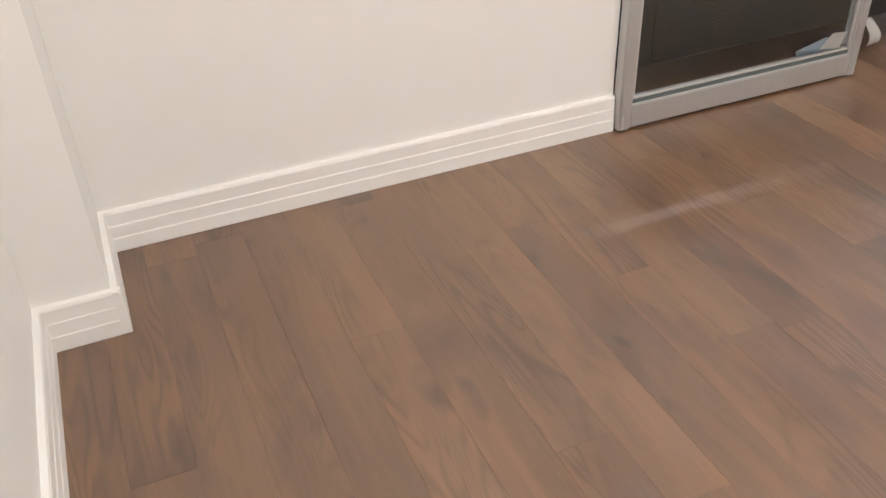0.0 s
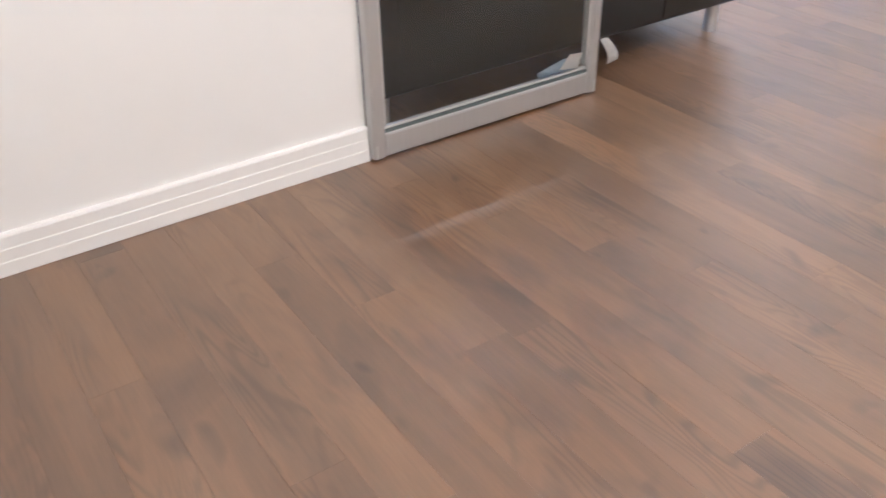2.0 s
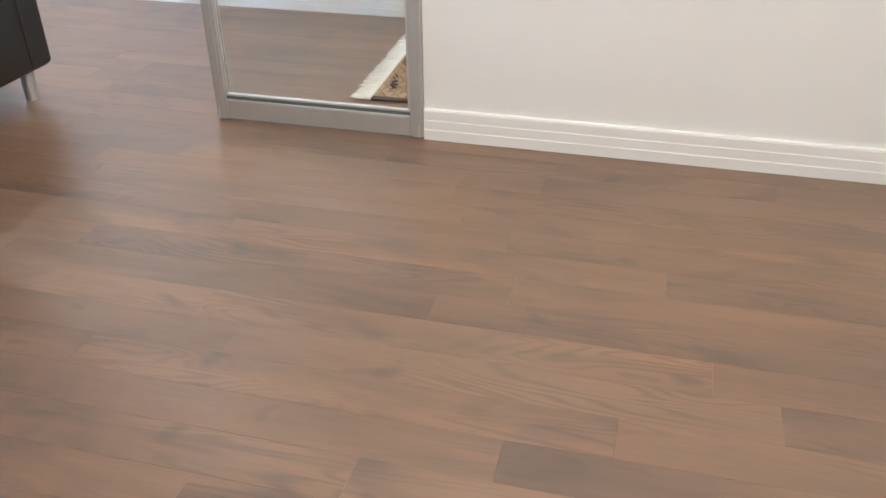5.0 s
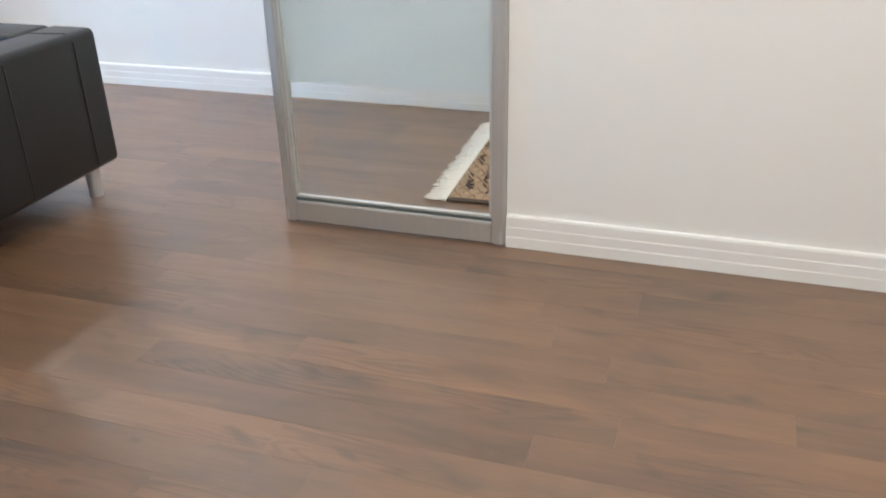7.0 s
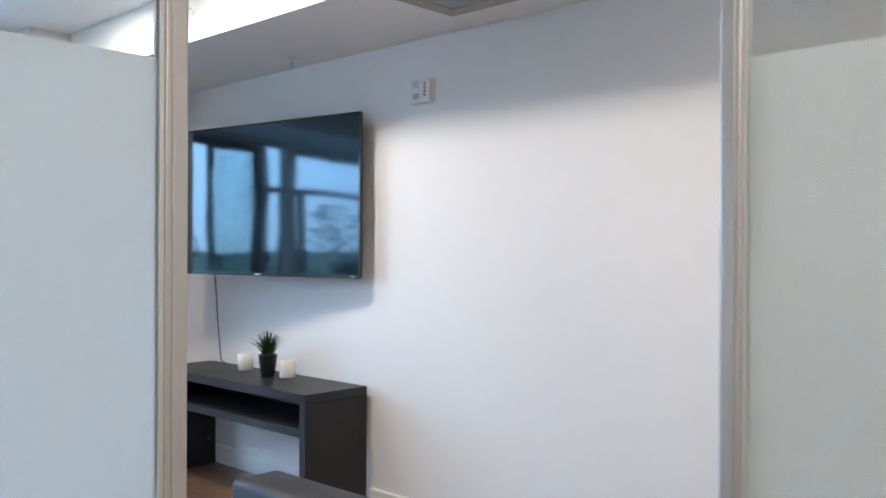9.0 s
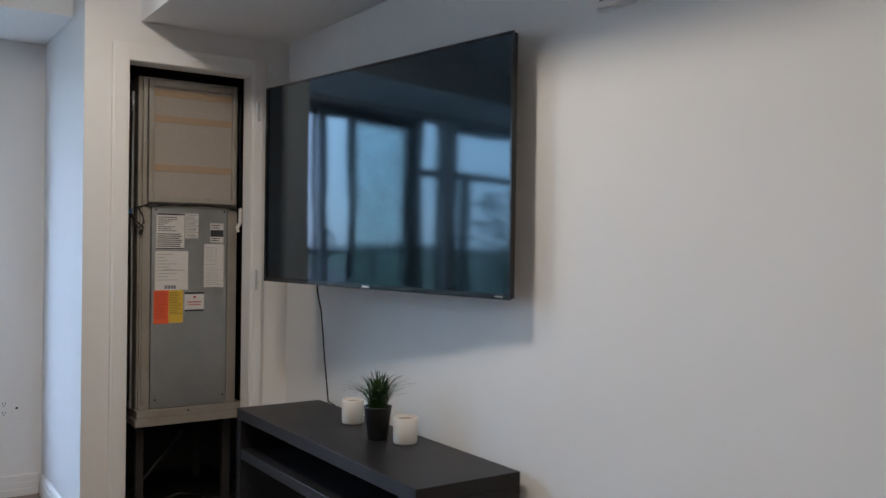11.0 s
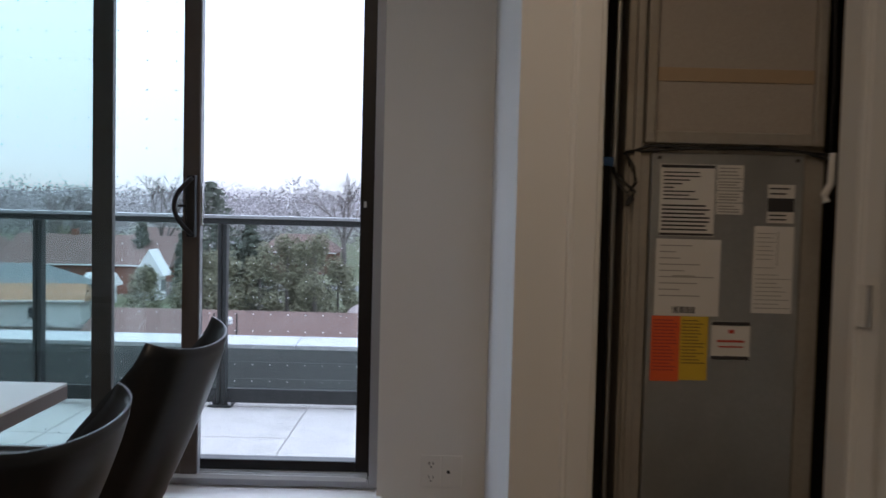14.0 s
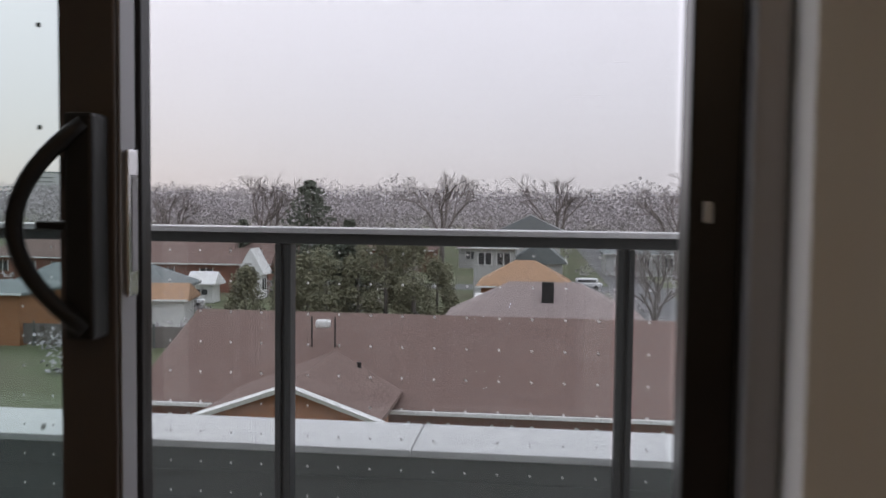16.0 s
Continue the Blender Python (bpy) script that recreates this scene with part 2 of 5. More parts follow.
M_RAIL = material("charcoal_railing", (0.022, 0.026, 0.026), 0.5, 0.0, vary=0.06, scale=12)
# pale grey stands for the sky reflected on the charcoal rail top
M_RAILTOP_SHEEN = material("rail_cap_sky_sheen", (0.50, 0.51, 0.52), 0.3, 0.5, vary=0.05, scale=12)
M_CAP = material("parapet_cap", (0.52, 0.52, 0.52), 0.45, 0.2, vary=0.03, scale=4, dirt=(0.47, 0.47, 0.46))
M_CLAD = material("charcoal_cladding", (0.10, 0.115, 0.113), 0.4, 0.2, vary=0.06, scale=6, dirt=(0.125, 0.14, 0.138))
M_FRIT = material("white_frit", (0.75, 0.77, 0.77), 0.6, vary=0.02)
M_MESH = material("insect_screen", (0.12, 0.12, 0.125), 0.6, vary=0.05)
M_JUTE = material("jute_rug", (0.36, 0.255, 0.155), 0.95, vary=0.25, scale=40, bump=0.5, bump_scale=160)
M_JUTEDARK = material("dark_jute", (0.06, 0.045, 0.035), 0.95, vary=0.25, scale=40)
M_FRINGE = material("cotton_fringe", (0.78, 0.75, 0.68), 0.95, vary=0.08, scale=40, bump=0.3, bump_scale=200)
M_SHINGLE = material("brown_shingles", (0.165, 0.105, 0.09), 0.9, vary=0.16, scale=3, dirt=(0.185, 0.125, 0.11))
M_SHINGLE2 = material("pink_grey_shingles", (0.27, 0.215, 0.205), 0.9, vary=0.16, scale=3)
M_SHINGLE3 = material("orange_shingles", (0.36, 0.215, 0.13), 0.9, vary=0.12, scale=3)
M_SHINGLE4 = material("grey_shingles", (0.17, 0.19, 0.19), 0.9, vary=0.12, scale=3)
M_BRICK = material("red_brick", (0.23, 0.105, 0.075), 0.9, vary=0.14, scale=4)
M_ORANGEBRICK = material("orange_brick", (0.34, 0.15, 0.075), 0.9, vary=0.14, scale=4)
M_SIDING = material("pale_siding", (0.46, 0.46, 0.45), 0.7, vary=0.04, scale=3)
M_WHITEPAINT = material("white_fascia", (0.72, 0.72, 0.71), 0.5, vary=0.03)
M_WINDOW = material("far_window", (0.05, 0.055, 0.06), 0.15, vary=0.1)
M_CARPAINT = material("white_car_paint", (0.68, 0.68, 0.69), 0.25, vary=0.02)
M_TYRE = material("tyre", (0.02, 0.02, 0.02), 0.8)
M_LAWN = material("lawn", (0.095, 0.11, 0.055), 0.95, vary=0.25, scale=0.4, dirt=(0.13, 0.115, 0.075))
M_ASPHALT = material("wet_asphalt", (0.06, 0.06, 0.063), 0.5, vary=0.12, scale=1)
M_BARK = material("grey_bark", (0.165, 0.145, 0.135), 0.95, vary=0.15, scale=4)
# twigs paler than real bark: distance haze is put into the colour
M_HAZY_TWIGS = material("hazy_bare_twigs", (0.36, 0.34, 0.345), 0.95, vary=0.08, scale=1)
# both evergreen greens are lightened to carry the haze of distance
M_HAZY_SPRUCE = material("hazy_spruce_needles", (0.085, 0.10, 0.075), 0.9, vary=0.3, scale=2)
M_HAZY_CEDAR = material("hazy_cedar_foliage", (0.17, 0.165, 0.105), 0.9, vary=0.3, scale=2)
M_LAMP = bpy.data.materials.new("lamp_lens")
M_LAMP.use_nodes = True
M_LAMP.node_tree.nodes["Principled BSDF"].inputs["Emission Color"].default_value = (*WARM, 1)
M_LAMP.node_tree.nodes["Principled BSDF"].inputs["Emission Strength"].default_value = 6


# ---- mesh helpers ----
def box(bm, x0, x1, y0, y1, z0, z1, bevel=0.0, seg=2, m=None):
    r = bmesh.ops.create_cube(bm, size=1, matrix=Matrix.Translation(((x0 + x1) / 2, (y0 + y1) / 2, (z0 + z1) / 2)) @ Matrix.Diagonal((x1 - x0, y1 - y0, z1 - z0, 1)))
    vs = r["verts"]
    if bevel:
        es = list({e for v in vs for e in v.link_edges})
        vs = bmesh.ops.bevel(bm, geom=es, offset=bevel, segments=seg, affect="EDGES", profile=0.5)["verts"]
    if m is not None:
        bmesh.ops.transform(bm, matrix=m, verts=vs)
    return bm


def rod(bm, p0, p1, r0, r1=None, seg=16):
    p0, p1 = Vector(p0), Vector(p1)
    d = p1 - p0
    m = Matrix.Translation((p0 + p1) / 2) @ d.to_track_quat("Z", "Y").to_matrix().to_4x4()
    bmesh.ops.create_cone(bm, cap_ends=True, segments=seg, radius1=r0, radius2=r0 if r1 is None else r1, depth=d.length, matrix=m)
    return bm


def lathe(bm, profile, centre=(0, 0, 0), seg=28):
    rings = []
    for r, z in profile:
        rings.append([bm.verts.new((centre[0] + r * math.cos(2 * math.pi * i / seg), centre[1] + r * math.sin(2 * math.pi * i / seg), centre[2] + z)) for i in range(seg)])
    for a, b in zip(rings, rings[1:]):
        for i in range(seg):
            bm.faces.new((a[i], a[(i + 1) % seg], b[(i + 1) % seg], b[i]))
    bm.faces.new(list(reversed(rings[0])))
    bm.faces.new(rings[-1])
    return bm


def tube(bm, pts, r, seg=8, taper=1.0):
    """A bent round bar through the points."""
    pts = [Vector(p) for p in pts]
    rings = []
    up = Vector((0.13, 0.29, 0.95)).normalized()
    for i, p in enumerate(pts):
        d = (pts[min(i + 1, len(pts) - 1)] - pts[max(i - 1, 0)]).normalized()
        u = d.cross(up)
        if u.length < 0.2:
            u = d.cross(Vector((1, 0, 0)))
        u.normalize()
        v = d.cross(u)
        k = r * (1 + (taper - 1) * i / max(1, len(pts) - 1))
        rings.append([bm.verts.new(p + u * k * math.cos(2 * math.pi * j / seg) + v * k * math.sin(2 * math.pi * j / seg)) for j in range(seg)])
    for a, b in zip(rings, rings[1:]):
        for j in range(seg):
            bm.faces.new((a[j], a[(j + 1) % seg], b[(j + 1) % seg], b[j]))
    bm.faces.new(list(reversed(rings[0])))
    bm.faces.new(rings[-1])
    return bm


def arc(p0, p1, p2, n=12):
    """Points of a quadratic curve."""
    p0, p1, p2 = Vector(p0), Vector(p1), Vector(p2)
    return [(1 - t) ** 2 * p0 + 2 * t * (1 - t) * p1 + t * t * p2 for t in [i / n for i in range(n + 1)]]


def part(name, bm, mat, parent=None, label="", smooth=False):
    bmesh.ops.recalc_face_normals(bm, faces=bm.faces)
    me = bpy.data.meshes.new(name)
    bm.to_mesh(me)
    bm.free()
    me.materials.append(mat)
    if smooth:
        for p in me.polygons:
            p.use_smooth = True
    ob = new(name, me)
    if parent is not None:
        ob.parent = parent
    if label:
        ob["label"] = label
    return ob


def B():
    return bmesh.new()


def thing(name, label, category, at=(0, 0, 0), rz=0.0, group="", kind=""):
    ob = new(name)
    ob.empty_display_size = 0.1
    ob.matrix_world = pose(*at, 0, 0, rz)
    return tagged(ob, label, category, group, kind)


def structure(name, bm, mat, label, category):
    return tagged(part(name, bm, mat), label, category, kind="structure")


# ---- the shell of the flat ----
def wall(name, boxes, label, mat=None):
    bm = B()
    for b in boxes:
        box(bm, *b)
    return structure(name, bm, mat or M_WALL, label, "wall")


X_TV, Y_WIN, Y_CL = 4.685, 7.005, 5.995
wall("wall_den_north", [(-0.016, 1.474, 2.012, 2.11, 0, CEIL)], "white painted wall of the den beside the glass panel")
wall("wall_den_pillar", [(-0.285, -0.0165, 1.668, 2.11, 0, CEIL)], "white painted pillar stepping out from the den corner")
wall("wall_den_west", [(-0.285, -0.179, -2.0, 1.6675, 0, CEIL)], "white painted side wall of the den")
wall("wall_den_east", [(3.245, 3.345, -2.0, 0.514, 0, CEIL)], "white painted wall between den and hall")
wall("wall_header", [(1.4745, 3.345, 1.96, 2.06, 2.42, CEIL), (3.2, 3.3, 0.5145, 1.9595, 2.42, CEIL)], "white wall above the sliding glass panels")
wall("wall_south", [(-0.285, X_TV + 0.1, -2.12, -2.0, 0, CEIL)], "white painted wall closing den and hall")
wall("wall_television", [(X_TV, X_TV + 0.1, -2.0, 7.205, 0, CEIL)], "long white painted wall behind the television")
wall("wall_closet", [(3.668, 3.868, Y_CL, Y_CL + 0.1, 0, CEIL), (4.475, X_TV, Y_CL, Y_CL + 0.1, 0, CEIL), (3.868, 4.475, Y_CL, Y_CL + 0.1, 2.271, CEIL)],
     "white wall with the open mechanical closet")
wall("wall_return", [(3.668, 3.768, Y_CL + 0.1, 7.205, 0, CEIL)], "white return wall beside the terrace door")
wall("wall_window", [(3.281, 3.668, Y_WIN, 7.205, 0, CEIL), (1.215, 3.281, Y_WIN + 0.002, 7.205, 2.462, CEIL), (1.215, 3.281, Y_WIN + 0.002, 7.205, 0, 0.388),
                     (1.08, 1.215, Y_WIN, 7.10, 0, CEIL), (-1.55, 1.08, Y_WIN + 0.002, 7.205, 2.462, CEIL), (-1.55, 1.08, Y_WIN + 0.002, 7.205, 0, 0.388), (-1.6, -1.55, Y_WIN, 7.205, 0, CEIL)],
     "white window wall towards the terrace")
wall("wall_west", [(-1.7, -1.6, 2.01, 7.205, 0, CEIL), (-1.6, -0.285, 2.01, 2.11, 0, CEIL)], "white painted end wall of the living room")
wall("wall_curb", [(-1.59, 3.405, Y_WIN - 0.05, Y_WIN - 0.002, 0, 0.330), (-1.59, 3.30, Y_WIN - 0.075, Y_WIN + 0.05, 0.334, 0.392)], "white boxed curb and sill under the terrace door", M_TRIM)

bm = B()
box(bm, -1.8, X_TV + 0.2, -2.2, 7.205, CEIL, CEIL + 0.2)
structure("ceiling", bm, M_CEIL, "flat white painted ceiling", "ceiling")
bm = B()
box(bm, 3.92, X_TV - 0.002, -1.99, Y_CL - 0.002, 2.465, CEIL - 0.003)
structure("ceiling_bulkhead", bm, M_WALL, "white boxed bulkhead along the television wall", "ceiling")
bm = B()
box(bm, -1.59, 3.666, 6.25, Y_WIN - 0.002, 2.50, CEIL - 0.003)
structure("ceiling_window_bulkhead", bm, M_WALL, "white dropped ceiling along the windows", "ceiling")


def baseboard(name, a, b, n):
    """Stepped white skirting from a to b (plan), proud towards n."""
    bm = B()
    prof = [(0.0, 0.0), (0.019, 0.0), (0.0189, 0.038), (0.0174, 0.041), (0.0172, 0.073), (0.0157, 0.076), (0.0155, 0.108), (0.0125, 0.1145), (0.0, 0.1155)]
    ends = []
    for p in (a, b):
        ends.append([bm.verts.new((p[0] + n[0] * d, p[1] + n[1] * d, z + 0.001)) for d, z in prof])
    k = len(prof)
    for i in range(k):
        bm.faces.new((ends[0][i], ends[0][(i + 1) % k], ends[1][(i + 1) % k], ends[1][i]))
    bm.faces.new(ends[0]), bm.faces.new(list(reversed(ends[1])))
    return structure(name, bm, M_TRIM, "white stepped baseboard along the wall", "baseboard")


baseboard("baseboard", (-0.016, 2.012), (1.473, 2.012), (0, -1))
baseboard("baseboard", (-0.0165, 1.649), (-0.0165, 2.012), (1, 0))
baseboard("baseboard", (-0.179, 1.668), (0.0025, 1.668), (0, -1))
baseboard("baseboard", (-0.179, -2.0), (-0.179, 1.668), (1, 0))
baseboard("baseboard", (3.245, -2.0), (3.245, 0.513), (-1, 0))
baseboard("baseboard", (X_TV, -2.0), (X_TV, Y_CL), (-1, 0))
baseboard("baseboard", (3.668, Y_CL), (3.668, Y_WIN - 0.05), (-1, 0))
baseboard("baseboard", (3.649, Y_CL), (3.787, Y_CL), (0, -1))
baseboard("baseboard", (4.546, Y_CL), (X_TV - 0.02, Y_CL), (0, -1))
baseboard("baseboard", (3.405, Y_WIN), (3.649, Y_WIN), (0, -1))

# closet casing
bm = B()
for x0, x1 in ((3.788, 3.868), (4.475, 4.545)):
    box(bm, x0, x1, Y_CL - 0.018, Y_CL - 0.001, 0, 2.352, 0.004)
    box(bm, x0 + 0.012, x1 - 0.012, Y_CL - 0.026, Y_CL - 0.018, 0, 2.338, 0.003)
box(bm, 3.788, 4.545, Y_CL - 0.0185, Y_CL - 0.0015, 2.272, 2.354, 0.004)
structure("trim_closet_casing", bm, M_TRIM, "white door casing round the open closet", "trim")
for z in (2.09, 1.225, 0.36):
    h = thing("door_hinge", "white painted hinge leaf remaining on the closet casing", "hinge", (4.49, Y_CL - 0.026, z), group="closet hinges")
    part("leaf", box(B(), -0.012, 0.012, -0.004, 0, -0.05, 0.05, 0.001), M_PLASTIC, h)
    part("knuckle", rod(B(), (0.012, -0.006, -0.05), (0.012, -0.006, 0.05), 0.006), M_ALU, h)
# closet lining, near-black so that its colour holds the shade of the closet
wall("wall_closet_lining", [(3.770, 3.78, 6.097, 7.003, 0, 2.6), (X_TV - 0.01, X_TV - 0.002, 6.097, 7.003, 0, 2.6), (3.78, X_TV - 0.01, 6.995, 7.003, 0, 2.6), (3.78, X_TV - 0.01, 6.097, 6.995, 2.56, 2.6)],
     "lining of the mechanical closet, its shade put in a near-black colour", M_RECESS_SHADE)

# ---- ceiling downlights ----
for i, (x, y, w) in enumerate(LAMPS):
    d = thing("downlight", "round white recessed ceiling downlight, lit", "ceiling light", (x, y, CEIL), group="ceiling downlights")
    part("ring", lathe(B(), [(0.075, 0.0), (0.075, -0.006), (0.055, -0.010), (0.052, -0.004), (0.052, 0.0)]), M_PLASTIC, d, smooth=True)
    part("lens", lathe(B(), [(0.05, -0.001), (0.05, -0.003)]), M_LAMP, d)
    lamp = bpy.data.lights.new("downlight_lamp", "AREA")
    lamp.shape, lamp.size, lamp.energy, lamp.color = "DISK", 0.2, w, WARM
    lo = new("lamp", lamp)
    lo.matrix_world = look((x, y, CEIL - 0.02), (x, y, 0))


# ---- sliding glass panels of the den ----
def glass_panel(name, label, at, rz, width, film_top):
    """Aluminium framed sliding panel, local x along the width, front towards -y."""
    p = thing(name, label, "sliding door", at, rz, group="sliding glass panels")
    top = 2.41
    for x0, x1 in ((0, 0.046), (width - 0.046, width)):
        bm = B()
        box(bm, x0, x1, -0.018, 0.018, 0.008, top, 0.004)
        box(bm, x0 + (0.006 if x0 == 0 else 0.012), x1 - (0.012 if x0 == 0 else 0.006), -0.022, -0.018, 0.009, top - 0.001, 0.001)
        part("stile", bm, M_ALU, p)
        for s in (-0.009, 0.009):
            xi = x1 + 0.004 if x0 == 0 else x0 - 0.004
            part("glazing_bead", box(B(), xi - 0.004, xi + 0.004, s - 0.004, s + 0.004, 0.112, top - 0.05, 0.001), M_BEAD, p)
    part("bottom_rail", box(B(), 0.0465, width - 0.0465, -0.017, 0.017, 0.010, 0.082, 0.003), M_ALU, p)
    bm = B()
    box(bm, 0.0465, width - 0.0465, -0.0165, 0.0165, 0.0825, 0.0875, 0.0015)
    box(bm, 0.0465, width - 0.0465, -0.009, 0.009, 0.0985, 0.107, 0.002)
    part("bottom_bead", bm, M_BEAD, p)
    part("gasket", box(B(), 0.0465, width - 0.0465, -0.0125, 0.0125, 0.0878, 0.0982), M_GASKET, p, "dark rubber gasket under the pane")
    for x in (0.012, width - 0.012):
        part("end_cap", box(B(), x - 0.004, x + 0.004, -0.0236, -0.0222, 0.012, 0.055, 0.0006), M_BEAD, p)
    part("top_rail", box(B(), 0.0465, width - 0.0465, -0.017, 0.017, top - 0.07, top, 0.003), M_ALU, p)
    g = part("glass_pane", box(B(), 0.047, width - 0.047, -0.003, 0.003, 0.1085, top - 0.071), M_GLASS, p)
    g.visible_shadow = False
    part("frosted_film", box(B(), 0.047, width - 0.047, 0.0035, 0.0045, 0.520, film_top), M_FROST, p, "pale green etched privacy film")
    for x in (0.03, width - 0.03):
        part("floor_guide", rod(B(), (x, 0, 0.0), (x, 0, 0.012), 0.012), M_CHROME, p)
    return p


glass_panel("glass_panel", "aluminium framed sliding glass panel with frosted middle band, slid open", (1.476, 1.992, 0), 0, 0.931, 1.742)
glass_panel("glass_panel", "aluminium framed frosted glass panel standing beside the hall wall", (3.240, 1.331, 0), -90, 0.815, 1.782)
st = thing("paper_sticker", "crumpled pale blue paper sticker low on the glass", "sticker", (2.235, 1.985, 0.112))
bm = B()
v = [bm.verts.new(c) for c in ((-0.09, 0, 0.0), (0.06, 0, 0.0), (0.07, -0.002, 0.02), (0.02, -0.003, 0.05), (-0.10, -0.002, 0.022))]
bm.faces.new(v)
bmesh.ops.solidify(bm, geom=bm.faces[:], thickness=0.0006)
part("blue_flap", bm, material("pale_blue_paper", (0.24, 0.30, 0.36), 0.6), st)
bm = B()
v = [bm.verts.new(c) for c in ((0.0, -0.004, 0.012), (0.085, -0.004, 0.0), (0.10, -0.006, 0.055), (0.04, -0.006, 0.06))]
bm.faces.new(v)
bmesh.ops.solidify(bm, geom=bm.faces[:], thickness=0.0006)
part("white_flap", bm, M_PAPER, st)

# ---- terrace door in the window wall ----
wd = tagged(new("window_terrace_door"), "bronze and black framed sliding terrace door standing half open", "sliding door", kind="structure")
wd.location = (-0.018, 0.018, -0.038)


def win_frame(name, x0, x1, y0, y1, z0, z1, w, mat, parent, label=""):
    bm = B()
    box(bm, x0, x0 + w, y0, y1, z0, z1, 0.003)
    box(bm, x1 - w, x1, y0, y1, z0, z1, 0.003)
    box(bm, x0 + w, x1 - w, y0 + 0.001, y1 - 0.001, z0, z0 + w, 0.003)
    box(bm, x0 + w, x1 - w, y0 + 0.001, y1 - 0.001, z1 - w, z1, 0.003)
    return part(name, bm, mat, parent, label)


def pane(name, x0, x1, y, z0, z1, parent):
    g = part(name, box(B(), x0, x1, y - 0.003, y + 0.003, z0, z1), M_WINGLASS, parent)
    g.visible_shadow = False
    return g


win_frame("outer_frame", 1.505, 3.297, Y_WIN + 0.05, Y_WIN + 0.11, 0.432, 2.496, 0.034, M_WINGREY, wd, "grey aluminium outer frame")
bm = B()
for i, y in enumerate((Y_WIN + 0.022, Y_WIN + 0.05, Y_WIN + 0.08)):
    box(bm, 1.540, 3.256, y, y + 0.006, 0.466, 0.482)
part("track", bm, M_BEAD, wd)
win_frame("black_jamb", 1.540, 3.262, Y_WIN + 0.085, Y_WIN + 0.145, 0.468, 2.460, 0.052, M_WINBLACK, wd, "black screen frame")
fixed = win_frame("fixed_panel", 1.545, 2.315, Y_WIN + 0.052, Y_WIN + 0.082, 0.484, 2.458, 0.075, M_WINBROWN, wd)
pane("fixed_glass", 1.621, 2.239, Y_WIN + 0.067, 0.56, 2.382, wd)
slide = win_frame("sliding_panel", 1.663, 2.642, Y_WIN + 0.008, Y_WIN + 0.048, 0.484, 2.458, 0.060, M_WINBROWN, wd)
pane("sliding_glass", 1.724, 2.581, Y_WIN + 0.028, 0.545, 2.397, wd)
part("edge_strip", box(B(), 2.6425, 2.6455, Y_WIN + 0.012, Y_WIN + 0.044, 0.49, 2.45, 0.0012), M_WINGREY, wd)
# bow handle on the sliding panel
hb = part("handle", tube(B(), arc((2.626, Y_WIN - 0.022, 1.556), (2.512, Y_WIN - 0.072, 1.456), (2.626, Y_WIN - 0.022, 1.356), 18), 0.0085, 10), M_BLACKPL, wd, "black bow pull handle", smooth=True)
bm = B()
box(bm, 2.606, 2.636, Y_WIN - 0.026, Y_WIN + 0.0075, 1.346, 1.566, 0.004)
box(bm, 2.595, 2.606, Y_WIN - 0.004, Y_WIN + 0.0075, 1.37, 1.54, 0.002)
part("handle_plate", bm, M_BLACKPL, hb)
part("thumb_latch", box(B(), 2.572, 2.604, Y_WIN - 0.018, Y_WIN - 0.010, 1.452, 1.461, 0.002), M_BLACKPL, hb)
bm = B()
box(bm, 2.646, 2.652, Y_WIN + 0.016, Y_WIN + 0.038, 1.384, 1.534, 0.003)
lk = part("latch_plate", bm, M_CHROME, wd, "steel latch plate on the door edge")
part("latch_recess", box(B(), 2.6522, 2.653, Y_WIN + 0.021, Y_WIN + 0.033, 1.41, 1.508, 0.0003), M_WINGREY, lk)
part("keeper", box(B(), 3.224, 3.234, Y_WIN + 0.079, Y_WIN + 0.0846, 1.466, 1.488, 0.002), M_ALU, wd, "small steel lock keeper")
# insect screen over the open half: a fine grid of threads
scr = part("screen_frame", box(B(), 2.60, 2.625, Y_WIN + 0.10, Y_WIN + 0.125, 0.522, 2.406, 0.002), M_WINBLACK, wd)
verts, faces = [], []
PITCH, T = 0.0019, 0.00023


def strip(x0, x1, z0, z1, y):
    k = len(verts)
    verts.extend(((x0, y, z0), (x1, y, z0), (x1, y, z1), (x0, y, z1)))
    faces.append((k, k + 1, k + 2, k + 3))


for i in range(int(0.576 / PITCH)):
    x = 2.625 + i * PITCH
    strip(x, x + T, 0.522, 2.406, Y_WIN + 0.112)
for i in range(int(1.884 / PITCH)):
    z = 0.522 + i * PITCH
    strip(2.625, 3.201, z, z + T, Y_WIN + 0.1125)
me = bpy.data.meshes.new("screen_mesh")
me.from_pydata(verts, [], faces)
me.materials.append(M_MESH)
so = new("screen_mesh", me)
so.parent = wd
so["label"] = "fine grey insect mesh"
so["kind"] = "stuff"

# second window, beyond the column; past x = -0.05 unseen, widened to add daylight
w2 = tagged(new("window_2"), "dark framed living room window with a transom bar", "window", kind="structure")
w2.location = (-0.018, 0, -0.038)
win_frame("window_frame", -1.528, 1.096, Y_WIN + 0.03, Y_WIN + 0.11, 0.432, 2.496, 0.06, M_WINBROWN, w2)
part("transom", box(B(), -1.467, 1.035, Y_WIN + 0.035, Y_WIN + 0.105, 2.02, 2.08, 0.003), M_WINBROWN, w2)
for x in (0.84, -0.42):
    part("mullion", box(B(), x, x + 0.075, Y_WIN + 0.036, Y_WIN + 0.104, 0.493, 2.019, 0.003), M_WINBROWN, w2)
